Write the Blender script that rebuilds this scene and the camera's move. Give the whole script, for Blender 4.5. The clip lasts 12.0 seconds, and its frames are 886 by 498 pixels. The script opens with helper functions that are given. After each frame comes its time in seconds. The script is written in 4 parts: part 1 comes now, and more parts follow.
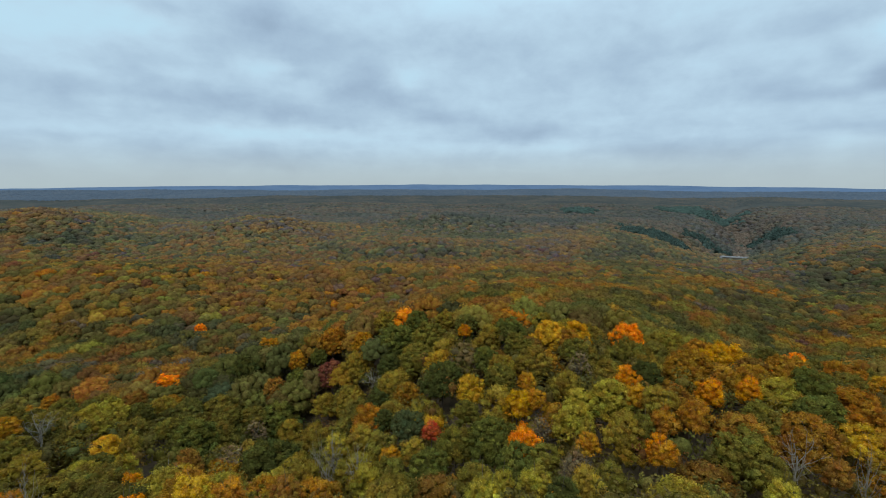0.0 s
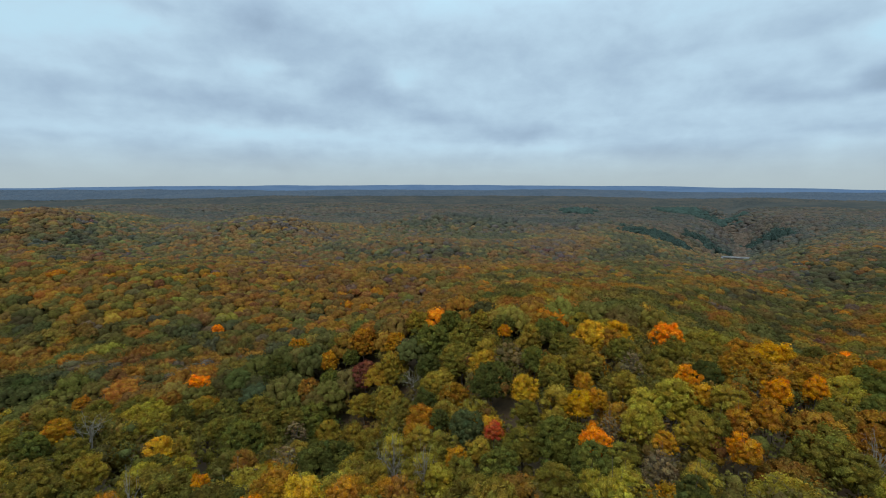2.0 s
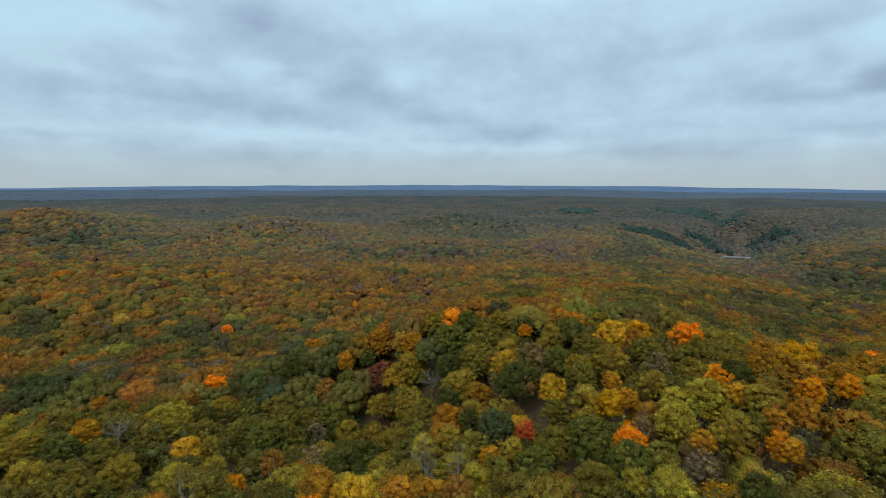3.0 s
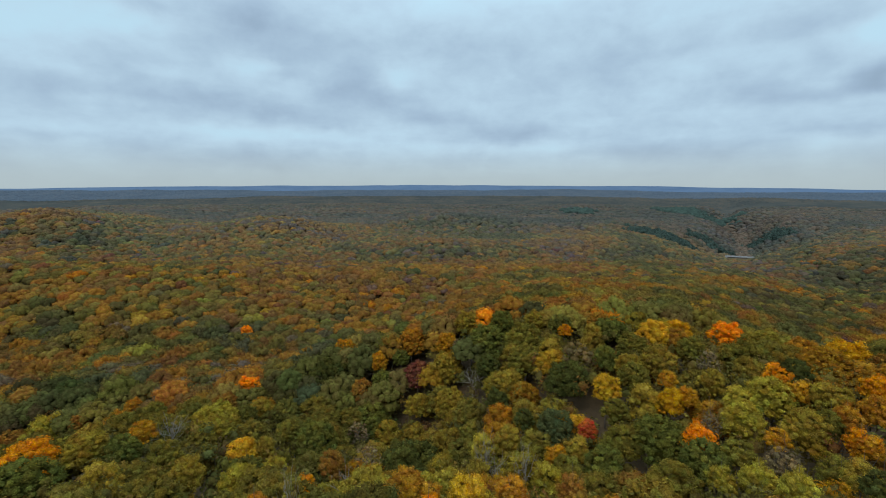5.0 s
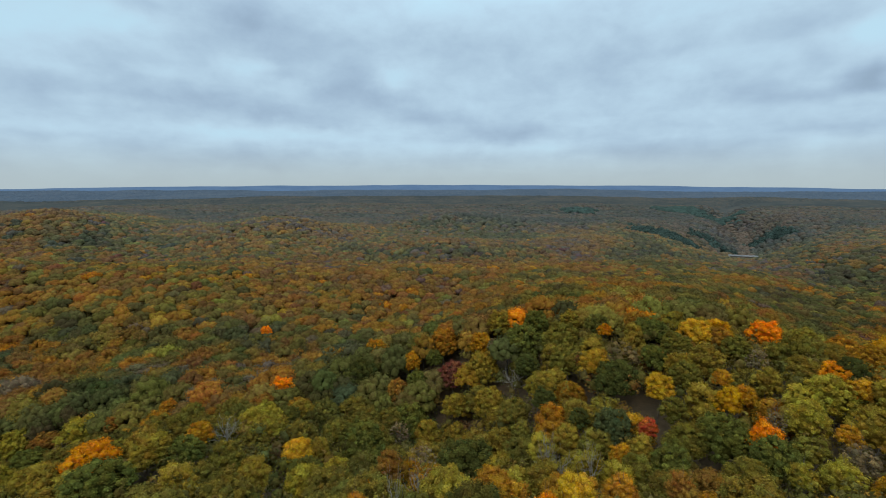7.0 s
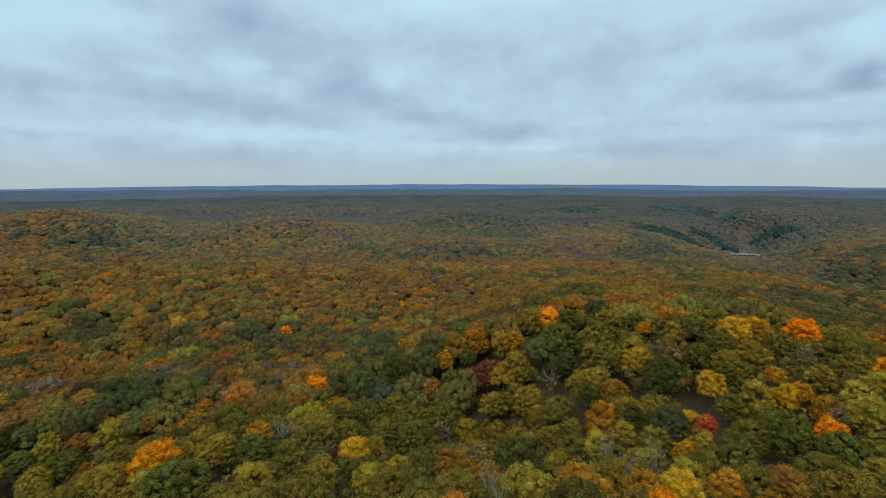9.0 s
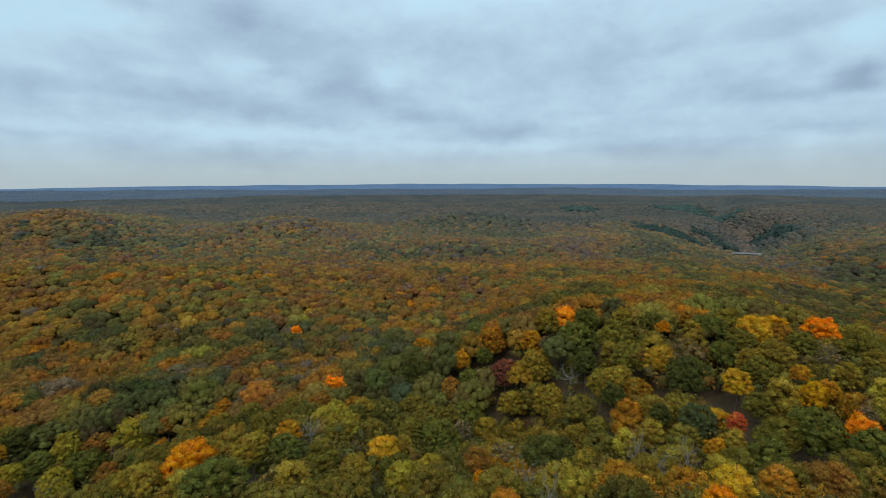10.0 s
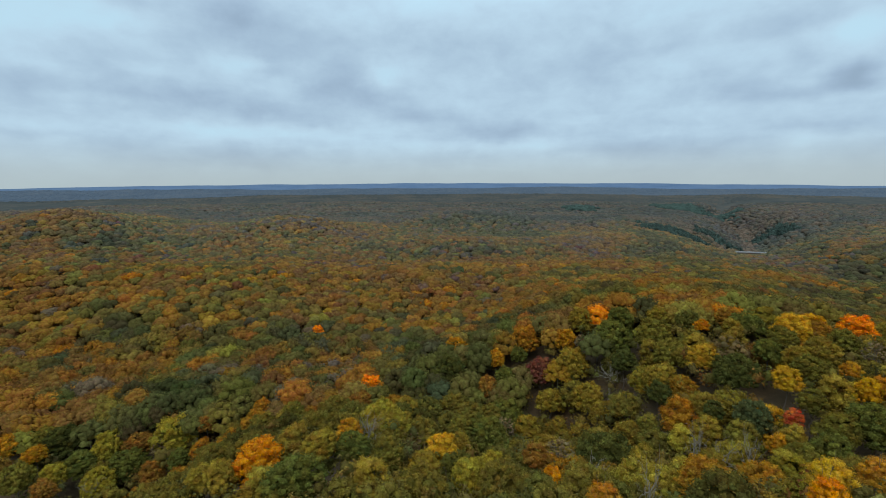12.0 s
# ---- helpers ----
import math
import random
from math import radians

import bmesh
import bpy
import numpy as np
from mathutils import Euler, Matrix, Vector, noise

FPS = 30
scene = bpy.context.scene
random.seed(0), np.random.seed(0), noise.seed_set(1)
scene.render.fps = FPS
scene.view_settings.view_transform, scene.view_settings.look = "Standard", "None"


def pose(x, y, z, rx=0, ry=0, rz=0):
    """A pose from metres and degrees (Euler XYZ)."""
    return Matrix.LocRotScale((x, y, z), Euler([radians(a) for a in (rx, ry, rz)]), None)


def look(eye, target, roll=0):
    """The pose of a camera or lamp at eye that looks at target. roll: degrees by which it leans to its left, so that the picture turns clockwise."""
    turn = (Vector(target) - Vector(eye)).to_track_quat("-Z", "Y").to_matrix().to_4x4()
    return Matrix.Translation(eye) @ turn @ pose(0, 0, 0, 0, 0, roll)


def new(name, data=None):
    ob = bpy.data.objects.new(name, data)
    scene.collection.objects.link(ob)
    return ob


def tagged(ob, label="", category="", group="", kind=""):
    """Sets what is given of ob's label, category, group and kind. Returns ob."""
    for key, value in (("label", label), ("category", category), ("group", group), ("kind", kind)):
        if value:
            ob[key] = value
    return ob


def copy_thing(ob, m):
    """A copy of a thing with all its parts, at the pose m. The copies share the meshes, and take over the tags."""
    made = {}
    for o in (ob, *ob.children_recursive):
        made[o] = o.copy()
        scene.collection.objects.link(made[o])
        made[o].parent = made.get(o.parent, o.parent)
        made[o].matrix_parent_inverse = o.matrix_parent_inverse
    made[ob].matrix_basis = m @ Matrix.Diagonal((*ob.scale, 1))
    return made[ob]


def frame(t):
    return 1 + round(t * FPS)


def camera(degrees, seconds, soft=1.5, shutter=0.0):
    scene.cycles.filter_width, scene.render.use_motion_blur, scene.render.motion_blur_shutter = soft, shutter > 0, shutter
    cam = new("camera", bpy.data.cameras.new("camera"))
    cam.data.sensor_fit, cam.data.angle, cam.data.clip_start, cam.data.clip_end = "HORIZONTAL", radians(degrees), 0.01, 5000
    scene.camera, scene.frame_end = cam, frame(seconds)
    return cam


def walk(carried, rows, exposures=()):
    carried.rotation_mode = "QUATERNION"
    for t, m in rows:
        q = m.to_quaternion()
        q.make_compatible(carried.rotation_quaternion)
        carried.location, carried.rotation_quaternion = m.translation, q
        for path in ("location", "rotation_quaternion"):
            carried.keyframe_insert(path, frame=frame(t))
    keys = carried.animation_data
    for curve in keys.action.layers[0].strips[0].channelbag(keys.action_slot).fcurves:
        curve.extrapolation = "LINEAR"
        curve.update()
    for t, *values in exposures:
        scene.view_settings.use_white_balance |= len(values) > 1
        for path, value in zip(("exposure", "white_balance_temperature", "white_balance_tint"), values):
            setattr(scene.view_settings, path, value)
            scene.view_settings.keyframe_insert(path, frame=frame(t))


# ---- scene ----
cam = camera(90.5, 12.0, soft=0.95)
PATH = [
    (0, (2.34, -0.49, 121.89), (-0.29, 98.49, 107.79), 0.03),
    (0.5, (-1.60, -0.60, 121.91), (-3.95, 98.38, 107.83), 0.06),
    (1, (-5.58, -0.74, 121.91), (-7.65, 98.24, 107.86), 0.08),
    (1.5, (-9.58, -0.91, 121.91), (-11.39, 98.07, 107.87), 0.10),
    (2, (-13.59, -1.09, 121.90), (-15.14, 97.89, 107.88), 0.11),
    (2.5, (-17.59, -1.28, 121.90), (-18.90, 97.72, 107.90), 0.12),
    (3, (-21.57, -1.46, 121.91), (-22.66, 97.54, 107.92), 0.12),
    (5, (-37.27, -2.08, 122.05), (-37.61, 96.94, 108.07), 0.08),
    (5.5, (-41.16, -2.22, 122.10), (-41.33, 96.81, 108.12), 0.06),
    (6, (-45.05, -2.34, 122.16), (-45.05, 96.68, 108.17), 0.04),
    (6.5, (-48.94, -2.47, 122.23), (-48.76, 96.56, 108.21), 0.02),
    (7, (-52.84, -2.60, 122.29), (-52.48, 96.42, 108.25), -0.01),
    (9, (-68.70, -3.24, 122.52), (-67.54, 95.76, 108.33), -0.12),
    (9.5, (-72.75, -3.45, 122.58), (-71.37, 95.53, 108.33), -0.14),
    (10, (-76.82, -3.68, 122.63), (-75.23, 95.29, 108.34), -0.16),
    (10.5, (-80.92, -3.95, 122.69), (-79.13, 95.01, 108.35), -0.18),
    (11, (-85.04, -4.24, 122.76), (-83.07, 94.71, 108.38), -0.20),
    (11.5, (-89.14, -4.57, 122.86), (-87.03, 94.38, 108.44), -0.20),
    (12, (-93.22, -4.91, 122.98), (-91.03, 94.04, 108.54), -0.21),
]
walk(cam, [(t, look(eye, target, roll)) for t, eye, target, roll in PATH], exposures=[(0, 0.0), (12, 0.0)])

# ---------------------------------------------------------------- light
SUN_HEIGHT, SUN_TURN = radians(48), radians(205)
sun = new("sun", bpy.data.lights.new("sun", "SUN"))
sun.data.energy, sun.data.angle, sun.data.color = 0.9, radians(25), (1.0, 0.95, 0.87)
sun.rotation_euler = (math.pi / 2 - SUN_HEIGHT, 0, math.pi - SUN_TURN)


class Tree_of_nodes:
    """Short calls for building a node tree."""

    def __init__(self, tree):
        self.tree = tree
        tree.nodes.clear()

    def add(self, kind, **settings):
        node = self.tree.nodes.new(kind)
        for key, value in settings.items():
            setattr(node, key, value)
        return node

    def join(self, a, b):
        self.tree.links.new(a, b)

    def feed(self, socket, value):
        if isinstance(value, bpy.types.NodeSocket):
            self.tree.links.new(value, socket)
        else:
            socket.default_value = value

    def calc(self, operation, *values, clamp=False):
        node = self.add("ShaderNodeMath", operation=operation, use_clamp=clamp)
        for socket, value in zip(node.inputs, values):
            self.feed(socket, value)
        return node.outputs[0]

    def vec(self, operation, *values):
        node = self.add("ShaderNodeVectorMath", operation=operation)
        for socket, value in zip(node.inputs, values):
            self.feed(socket, value)
        return node.outputs["Value"] if operation in ("LENGTH", "DOT_PRODUCT", "DISTANCE") else node.outputs[0]

    def noise(self, vector, scale, detail=3.0, rough=0.5, twist=0.0):
        node = self.add("ShaderNodeTexNoise")
        self.feed(node.inputs["Vector"], vector)
        node.inputs["Scale"].default_value, node.inputs["Detail"].default_value = scale, detail
        node.inputs["Roughness"].default_value, node.inputs["Distortion"].default_value = rough, twist
        return node.outputs["Fac"]

    def ramp(self, value, stops, mode="LINEAR"):
        node = self.add("ShaderNodeValToRGB")
        node.color_ramp.interpolation = mode
        keys = node.color_ramp.elements
        while len(keys) < len(stops):
            keys.new(0.5)
        for key, (place, colour) in zip(keys, stops):
            key.position, key.color = place, (*colour, 1)
        self.feed(node.inputs[0], value)
        return node.outputs[0]

    def spread(self, value, a, b, c, d):
        node = self.add("ShaderNodeMapRange", interpolation_type="SMOOTHSTEP")
        for socket, v in zip(node.inputs, (value, a, b, c, d)):
            self.feed(socket, v)
        return node.outputs[0]

    def mix(self, fac, a, b, blend="MIX"):
        node = self.add("ShaderNodeMix", data_type="RGBA", blend_type=blend)
        self.feed(node.inputs[0], fac)
        for socket, value in ((node.inputs[6], a), (node.inputs[7], b)):
            self.feed(socket, (*value, 1) if isinstance(value, tuple) else value)
        return node.outputs[2]


# An overcast sky: a thick sheet of stratocumulus over the clear sky, brighter towards the zenith.
world = bpy.data.worlds.new("overcast_sky")
scene.world = world
world.use_nodes = True
w = Tree_of_nodes(world.node_tree)
way = w.add("ShaderNodeTexCoord").outputs["Generated"]
parts = w.add("ShaderNodeSeparateXYZ")
w.join(way, parts.inputs[0])
up = w.calc("MAXIMUM", parts.outputs[2], 0.0)
banks = w.noise(w.vec("ADD", w.vec("MULTIPLY", way, (1, 1, 2.4)), (3.1, 7.4, 0)), 3.0, 4.0, 0.5, 0.2)
layers = w.noise(w.vec("ADD", w.vec("MULTIPLY", way, (1, 1, 7.0)), (11.3, 2.2, 0)), 3.4, 4.0, 0.5, 0.2)
puffs = w.noise(w.vec("ADD", w.vec("MULTIPLY", way, (1, 1, 1.7)), (5.7, 1.9, 0)), 11.0, 6.0, 0.56, 0.15)
layered = w.spread(up, 0.05, 0.25, 0.34, 0.12)
thick = w.calc("ADD", w.calc("MULTIPLY", w.calc("SUBTRACT", banks, 0.5), 0.16), 0.485)
thick = w.calc("ADD", thick, w.calc("MULTIPLY", w.calc("SUBTRACT", layers, 0.5), layered))
thick = w.calc("ADD", thick, w.calc("MULTIPLY", w.calc("SUBTRACT", puffs, 0.5), 0.38))
ragged = w.add("ShaderNodeTexNoise")
w.join(way, ragged.inputs["Vector"])
ragged.inputs["Scale"].default_value, ragged.inputs["Detail"].default_value = 13.0, 4.0
drift = w.vec("ADD", way, w.vec("MULTIPLY", w.vec("SUBTRACT", ragged.outputs["Color"], (0.5, 0.5, 0.5)), (0.075, 0.075, 0.034)))


def bank(turn, height, wide, high, depth):
    """A thicker or thinner place of the cloud sheet, by its bearing and height in degrees."""
    global thick
    d = (math.sin(radians(turn)) * math.cos(radians(height)), math.cos(radians(turn)) * math.cos(radians(height)), math.sin(radians(height)))
    off = w.vec("MULTIPLY", w.vec("SUBTRACT", drift, d), (1 / math.sin(radians(wide)), 1 / math.sin(radians(wide)), 1 / math.sin(radians(high))))
    thick = w.calc("ADD", thick, w.spread(w.vec("LENGTH", off), 0.0, 1.0, depth * 1.15, 0.0))


bank(-23.5, 17.7, 6.8, 4.1, 0.22)
bank(-33.7, 18.0, 4.9, 1.2, 0.12)
bank(-36.9, 13.1, 6.2, 2.5, 0.09)
bank(-39.7, 9.9, 5.6, 1.8, 0.09)
bank(-29.4, 8.9, 9.9, 2.4, 0.19)
bank(-21.3, 9.5, 8.8, 2.2, 0.12)
bank(-11.5, 11.9, 6.0, 4.2, 0.14)
bank(-15.6, 8.5, 13.4, 1.6, 0.10)
bank(-6.7, 10.4, 5.1, 2.1, 0.14)
bank(-2.8, 8.5, 6.5, 1.6, 0.09)
bank(8.3, 6.4, 11.3, 1.9, 0.16)
bank(2.6, 7.8, 6.2, 1.3, 0.07)
bank(26.5, 3.9, 15.5, 2.3, 0.14)
bank(21.6, 6.3, 7.8, 1.5, 0.07)
bank(-24.7, 3.0, 20.3, 2.3, 0.15)
bank(-42.2, 4.9, 5.5, 0.8, 0.10)
bank(34.8, 9.5, 5.0, 2.2, 0.12)
bank(40.3, 8.8, 5.6, 1.2, 0.12)
bank(43.1, 9.9, 3.4, 2.1, 0.26)
bank(41.1, 5.4, 7.0, 1.0, 0.10)
bank(38.5, 15.3, 7.2, 2.9, 0.07)
bank(23.0, 13.8, 13.6, 2.9, 0.05)
bank(5.3, 17.4, 12.9, 4.3, 0.05)
bank(-16.6, 15.6, 8.5, 3.1, 0.07)
bank(-19.3, 13.0, 4.9, 1.0, 0.08)
bank(-6.6, 13.3, 4.0, 2.3, -0.12)
bank(-22.3, 13.3, 4.8, 1.5, -0.13)
bank(-41.5, 15.5, 13.7, 5.4, -0.18)
bank(29.7, 13.1, 11.1, 1.8, -0.10)
bank(42.5, 14.2, 4.4, 3.8, -0.18)
bank(-34.5, 8.7, 8.1, 1.0, -0.08)
bank(-19.6, 6.2, 23.4, 1.4, -0.12)
bank(0.4, 5.2, 19.9, 1.5, -0.10)
bank(4.5, 21.2, 39.7, 4.8, -0.10)
bank(-30.8, 11.9, 5.1, 1.1, -0.07)
bank(31.8, 18.2, 16.6, 3.6, -0.09)
clouds = w.ramp(thick, ((0.28, (0.49, 0.735, 0.88)), (0.40, (0.485, 0.67, 0.81)), (0.52, (0.412, 0.574, 0.712)), (0.66, (0.342, 0.478, 0.625)), (0.82, (0.275, 0.388, 0.51))), "B_SPLINE")
clouds = w.mix(w.spread(up, 0.0, 0.10, 0.85, 0.0), clouds, (0.418, 0.508, 0.53))
rise = w.spread(up, 0.28, 1.0, 1.0, 3.0)
clouds = w.vec("MULTIPLY", w.vec("MULTIPLY", clouds, rise), (1.05, 1.032, 1.03))
clear = w.add("ShaderNodeTexSky", sky_type="NISHITA", sun_disc=False, sun_elevation=SUN_HEIGHT, sun_rotation=SUN_TURN)
dome = w.mix(0.95, w.vec("MULTIPLY", clear.outputs[0], (0.1, 0.1, 0.1)), clouds)
background = w.add("ShaderNodeBackground")
w.join(dome, background.inputs[0])
background.inputs[1].default_value = 1.0
w.join(background.outputs[0], w.add("ShaderNodeOutputWorld").inputs[0])


# ---------------------------------------------------------------- materials
def material(name):
    m = bpy.data.materials.new(name)
    m.use_nodes = True
    return m, Tree_of_nodes(m.node_tree)


def leaf_material(name, source, uneven, boughs, fineness, ruffle):
    """Autumn leaves: the tree's own colour, uneven from bough to bough and from leaf to leaf, let some light through."""
    m, n = material(name)
    if source == "object":
        tint = n.add("ShaderNodeAttribute", attribute_name="leaf_colour").outputs["Color"]
        base = n.vec("MULTIPLY", n.add("ShaderNodeObjectInfo").outputs["Color"], tint)
    else:
        base = n.add("ShaderNodeAttribute", attribute_name="leaf_colour").outputs["Color"]
    place = n.add("ShaderNodeNewGeometry").outputs["Position"]
    each = n.add("ShaderNodeNewGeometry").outputs["Random Per Island"]
    bough = n.noise(place, 0.55, 3.0, 0.6)
    fine = n.noise(place, 2.3, 2.0, 0.6)
    hsv = n.add("ShaderNodeHueSaturation")
    n.join(n.spread(bough, 0.3, 0.7, 0.485, 0.515), hsv.inputs["Hue"])
    n.join(n.spread(fine, 0.25, 0.75, 0.97, 1.04), hsv.inputs["Saturation"])
    n.join(n.calc("MULTIPLY", n.spread(bough, 0.25, 0.75, 1 - boughs, 1 + 1.1 * boughs), n.spread(each, 0.0, 1.0, 1 - uneven, 1 + uneven)), hsv.inputs["Value"])
    leaves = n.noise(place, 4.5, 3.0, 0.7)
    n.join(n.vec("MULTIPLY", base, n.spread(leaves, 0.3, 0.7, 1 - fineness, 1 + 1.2 * fineness)), hsv.inputs["Color"])
    colour = hsv.outputs[0]
    relief = n.add("ShaderNodeBump")
    relief.inputs["Strength"].default_value, relief.inputs["Distance"].default_value = 1.0, ruffle
    n.join(n.noise(place, 1.0 / (3.2 * ruffle), 3.0, 0.65), relief.inputs["Height"])
    diffuse, through_leaf, gloss = n.add("ShaderNodeBsdfDiffuse"), n.add("ShaderNodeBsdfTranslucent"), n.add("ShaderNodeMixShader")
    n.join(relief.outputs[0], diffuse.inputs["Normal"])
    n.join(colour, diffuse.inputs[0])
    n.join(colour, through_leaf.inputs[0])
    gloss.inputs[0].default_value = 0.18
    n.join(diffuse.outputs[0], gloss.inputs[1])
    n.join(through_leaf.outputs[0], gloss.inputs[2])
    n.join(gloss.outputs[0], n.add("ShaderNodeOutputMaterial").inputs[0])
    return m


LEAVES = leaf_material("autumn_leaves", "object", 0.24, 0.2, 0.42, 0.22)
CANOPY_LEAVES = leaf_material("canopy_leaves", "attribute", 0.16, 0.16, 0.34, 0.3)
SLOPE_LEAVES = leaf_material("slope_leaves", "attribute", 0.2, 0.17, 0.38, 0.25)


def plain_material(name, dark, light, scale, rough=0.85, bump=0.0, stretch=(1, 1, 1), metal=0.0):
    m, n = material(name)
    place = n.vec("MULTIPLY", n.add("ShaderNodeNewGeometry").outputs["Position"], stretch)
    coarse, fine = n.noise(place, scale, 4.0, 0.6), n.noise(place, scale * 9, 3.0, 0.6)
    blend = n.calc("ADD", n.calc("MULTIPLY", coarse, 0.65), n.calc("MULTIPLY", fine, 0.35))
    shader = n.add("ShaderNodeBsdfPrincipled")
    n.join(n.ramp(blend, ((0.3, dark), (0.7, light))), shader.inputs["Base Color"])
    shader.inputs["Roughness"].default_value, shader.inputs["Metallic"].default_value = rough, metal
    shader.inputs["Specular IOR Level"].default_value = 0.25
    if bump:
        b = n.add("ShaderNodeBump")
        b.inputs["Strength"].default_value, b.inputs["Distance"].default_value = 0.8, bump
        n.join(blend, b.inputs["Height"])
        n.join(b.outputs[0], shader.inputs["Normal"])
    n.join(shader.outputs[0], n.add("ShaderNodeOutputMaterial").inputs[0])
    return m


BARK = plain_material("grey_brown_bark", (0.06, 0.046, 0.033), (0.17, 0.128, 0.09), 0.9, 0.95, 0.03, (3, 3, 0.5))
PALE_BARK = plain_material("pale_bare_bark", (0.16, 0.13, 0.095), (0.29, 0.245, 0.185), 0.9, 0.9, 0.03, (3, 3, 0.5))
LITTER = plain_material("leaf_litter", (0.05, 0.034, 0.018), (0.13, 0.080, 0.038), 0.11, 1.0, 0.15)
CONCRETE = plain_material("weathered_concrete", (0.25, 0.245, 0.235), (0.38, 0.37, 0.35), 0.3, 0.8, 0.01)
STEEL = plain_material("painted_steel_rail", (0.6, 0.61, 0.62), (0.78, 0.79, 0.8), 0.5, 0.45)
RUSTY_STEEL = plain_material("weathered_steel", (0.05, 0.04, 0.035), (0.11, 0.085, 0.07), 0.4, 0.7)
ASPHALT = plain_material("asphalt", (0.035, 0.035, 0.036), (0.065, 0.064, 0.062), 0.5, 0.9)


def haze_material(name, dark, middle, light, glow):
    """Far woods, blue haze painted into colour and glow: part of the plain backdrop."""
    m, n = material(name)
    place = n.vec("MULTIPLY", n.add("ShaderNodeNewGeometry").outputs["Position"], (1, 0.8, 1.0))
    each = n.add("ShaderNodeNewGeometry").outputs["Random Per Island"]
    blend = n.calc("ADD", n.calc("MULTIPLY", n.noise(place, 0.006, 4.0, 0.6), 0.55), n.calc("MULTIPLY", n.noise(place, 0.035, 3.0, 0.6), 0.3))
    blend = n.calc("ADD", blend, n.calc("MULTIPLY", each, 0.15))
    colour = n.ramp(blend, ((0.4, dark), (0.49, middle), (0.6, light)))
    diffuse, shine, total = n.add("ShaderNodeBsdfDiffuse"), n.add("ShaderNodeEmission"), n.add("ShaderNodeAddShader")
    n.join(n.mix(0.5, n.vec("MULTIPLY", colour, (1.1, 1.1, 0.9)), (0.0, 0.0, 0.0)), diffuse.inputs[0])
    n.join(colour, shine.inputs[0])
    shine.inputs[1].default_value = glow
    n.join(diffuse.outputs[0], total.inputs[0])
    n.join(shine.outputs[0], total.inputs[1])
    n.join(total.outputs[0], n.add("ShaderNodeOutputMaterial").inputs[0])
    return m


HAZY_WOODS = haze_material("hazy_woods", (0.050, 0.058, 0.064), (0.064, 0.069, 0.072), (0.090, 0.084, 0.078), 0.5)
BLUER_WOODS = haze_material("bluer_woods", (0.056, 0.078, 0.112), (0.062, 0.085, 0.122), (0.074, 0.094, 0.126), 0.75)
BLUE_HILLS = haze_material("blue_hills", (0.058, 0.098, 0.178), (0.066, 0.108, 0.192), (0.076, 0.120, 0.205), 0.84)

# ---------------------------------------------------------------- the lie of the land
# Hills: middle x, y, length, width, turn in degrees, height of the canopy above the general level.
SPUR_HILLS = (
    (53, 35, 16, 52, -92, 24.6),
    (28, 43, 101, 113, 104, 21.8),
    (-94, 46, 127, 45, -14, 23.1),
    (-54, 54, 48, 21, -20, 18.1),
    (-82, 88, 22, 27, 4, -11.2),
    (28, 107, 65, 26, -19, 15.9),
    (-70, 114, 41, 26, -7, 16.9),
    (-155, 139, 29, 82, 31, 18.9),
    (-50, 143, 20, 31, 20, -23.4),
    (-194, 143, 35, 26, 21, -20.0),
    (176, 164, 20, 148, -55, 16.2),
    (-0, 166, 29, 64, 81, 22.6),
    (76, 178, 71, 145, 7, 19.0),
    (-240, 195, 26, 101, 78, 6.5),
    (-60, 197, 46, 21, 3, 20.4),
)
VALLEY_HILLS = (
    (37, 243, 87, 38, 114, 14.4),
    (-292, 243, 101, 33, -16, -11.3),
    (311, 262, 29, 123, -31, 13.2),
    (143, 286, 44, 75, 6, 7.6),
    (-285, 363, 78, 80, 36, 12.0),
    (-431, 368, 69, 36, 3, 23.0),
    (-75, 371, 40, 51, -9, -10.7),
    (166, 373, 138, 57, 39, 14.4),
    (-166, 401, 54, 40, 0, -10.6),
    (-103, 403, 54, 52, -8, 12.7),
    (-48, 456, 176, 66, 13, 20.0),
    (-434, 480, 100, 68, -1, -3.6),
)
FAR_HILLS = (
    (425, 503, 52, 52, 20, -15.0),
    (215, 544, 59, 64, 59, 8.4),
    (-542, 586, 75, 59, 3, -3.3),
    (-405, 614, 93, 79, -4, -5.8),
    (-298, 633, 86, 242, 0, 14.5),
    (-665, 651, 70, 65, 2, 28.7),
    (595, 674, 191, 69, 67, 22.9),
    (-625, 682, 69, 216, 35, 22.0),
    (56, 700, 117, 70, 5, 5.4),
    (298, 721, 285, 70, 31, -19.1),
    (-241, 722, 72, 72, 1, -24.0),
    (276, 733, 105, 74, 3, 28.2),
)
OUTER_HILLS = (
    (-266, 750, 281, 74, -19, 22.8),
    (-342, 768, 77, 96, -11, 18.3),
    (471, 773, 177, 76, 53, -24.6),
    (409, 813, 82, 82, 0, 17.2),
    (590, 823, 83, 83, 38, 13.0),
    (-856, 883, 181, 364, 41, 17.8),
    (612, 913, 125, 93, 54, -27.2),
    (-888, 919, 330, 346, -93, 15.0),
    (-17, 976, 132, 96, 19, 31.9),
    (385, 985, 97, 107, -3, 6.7),
)
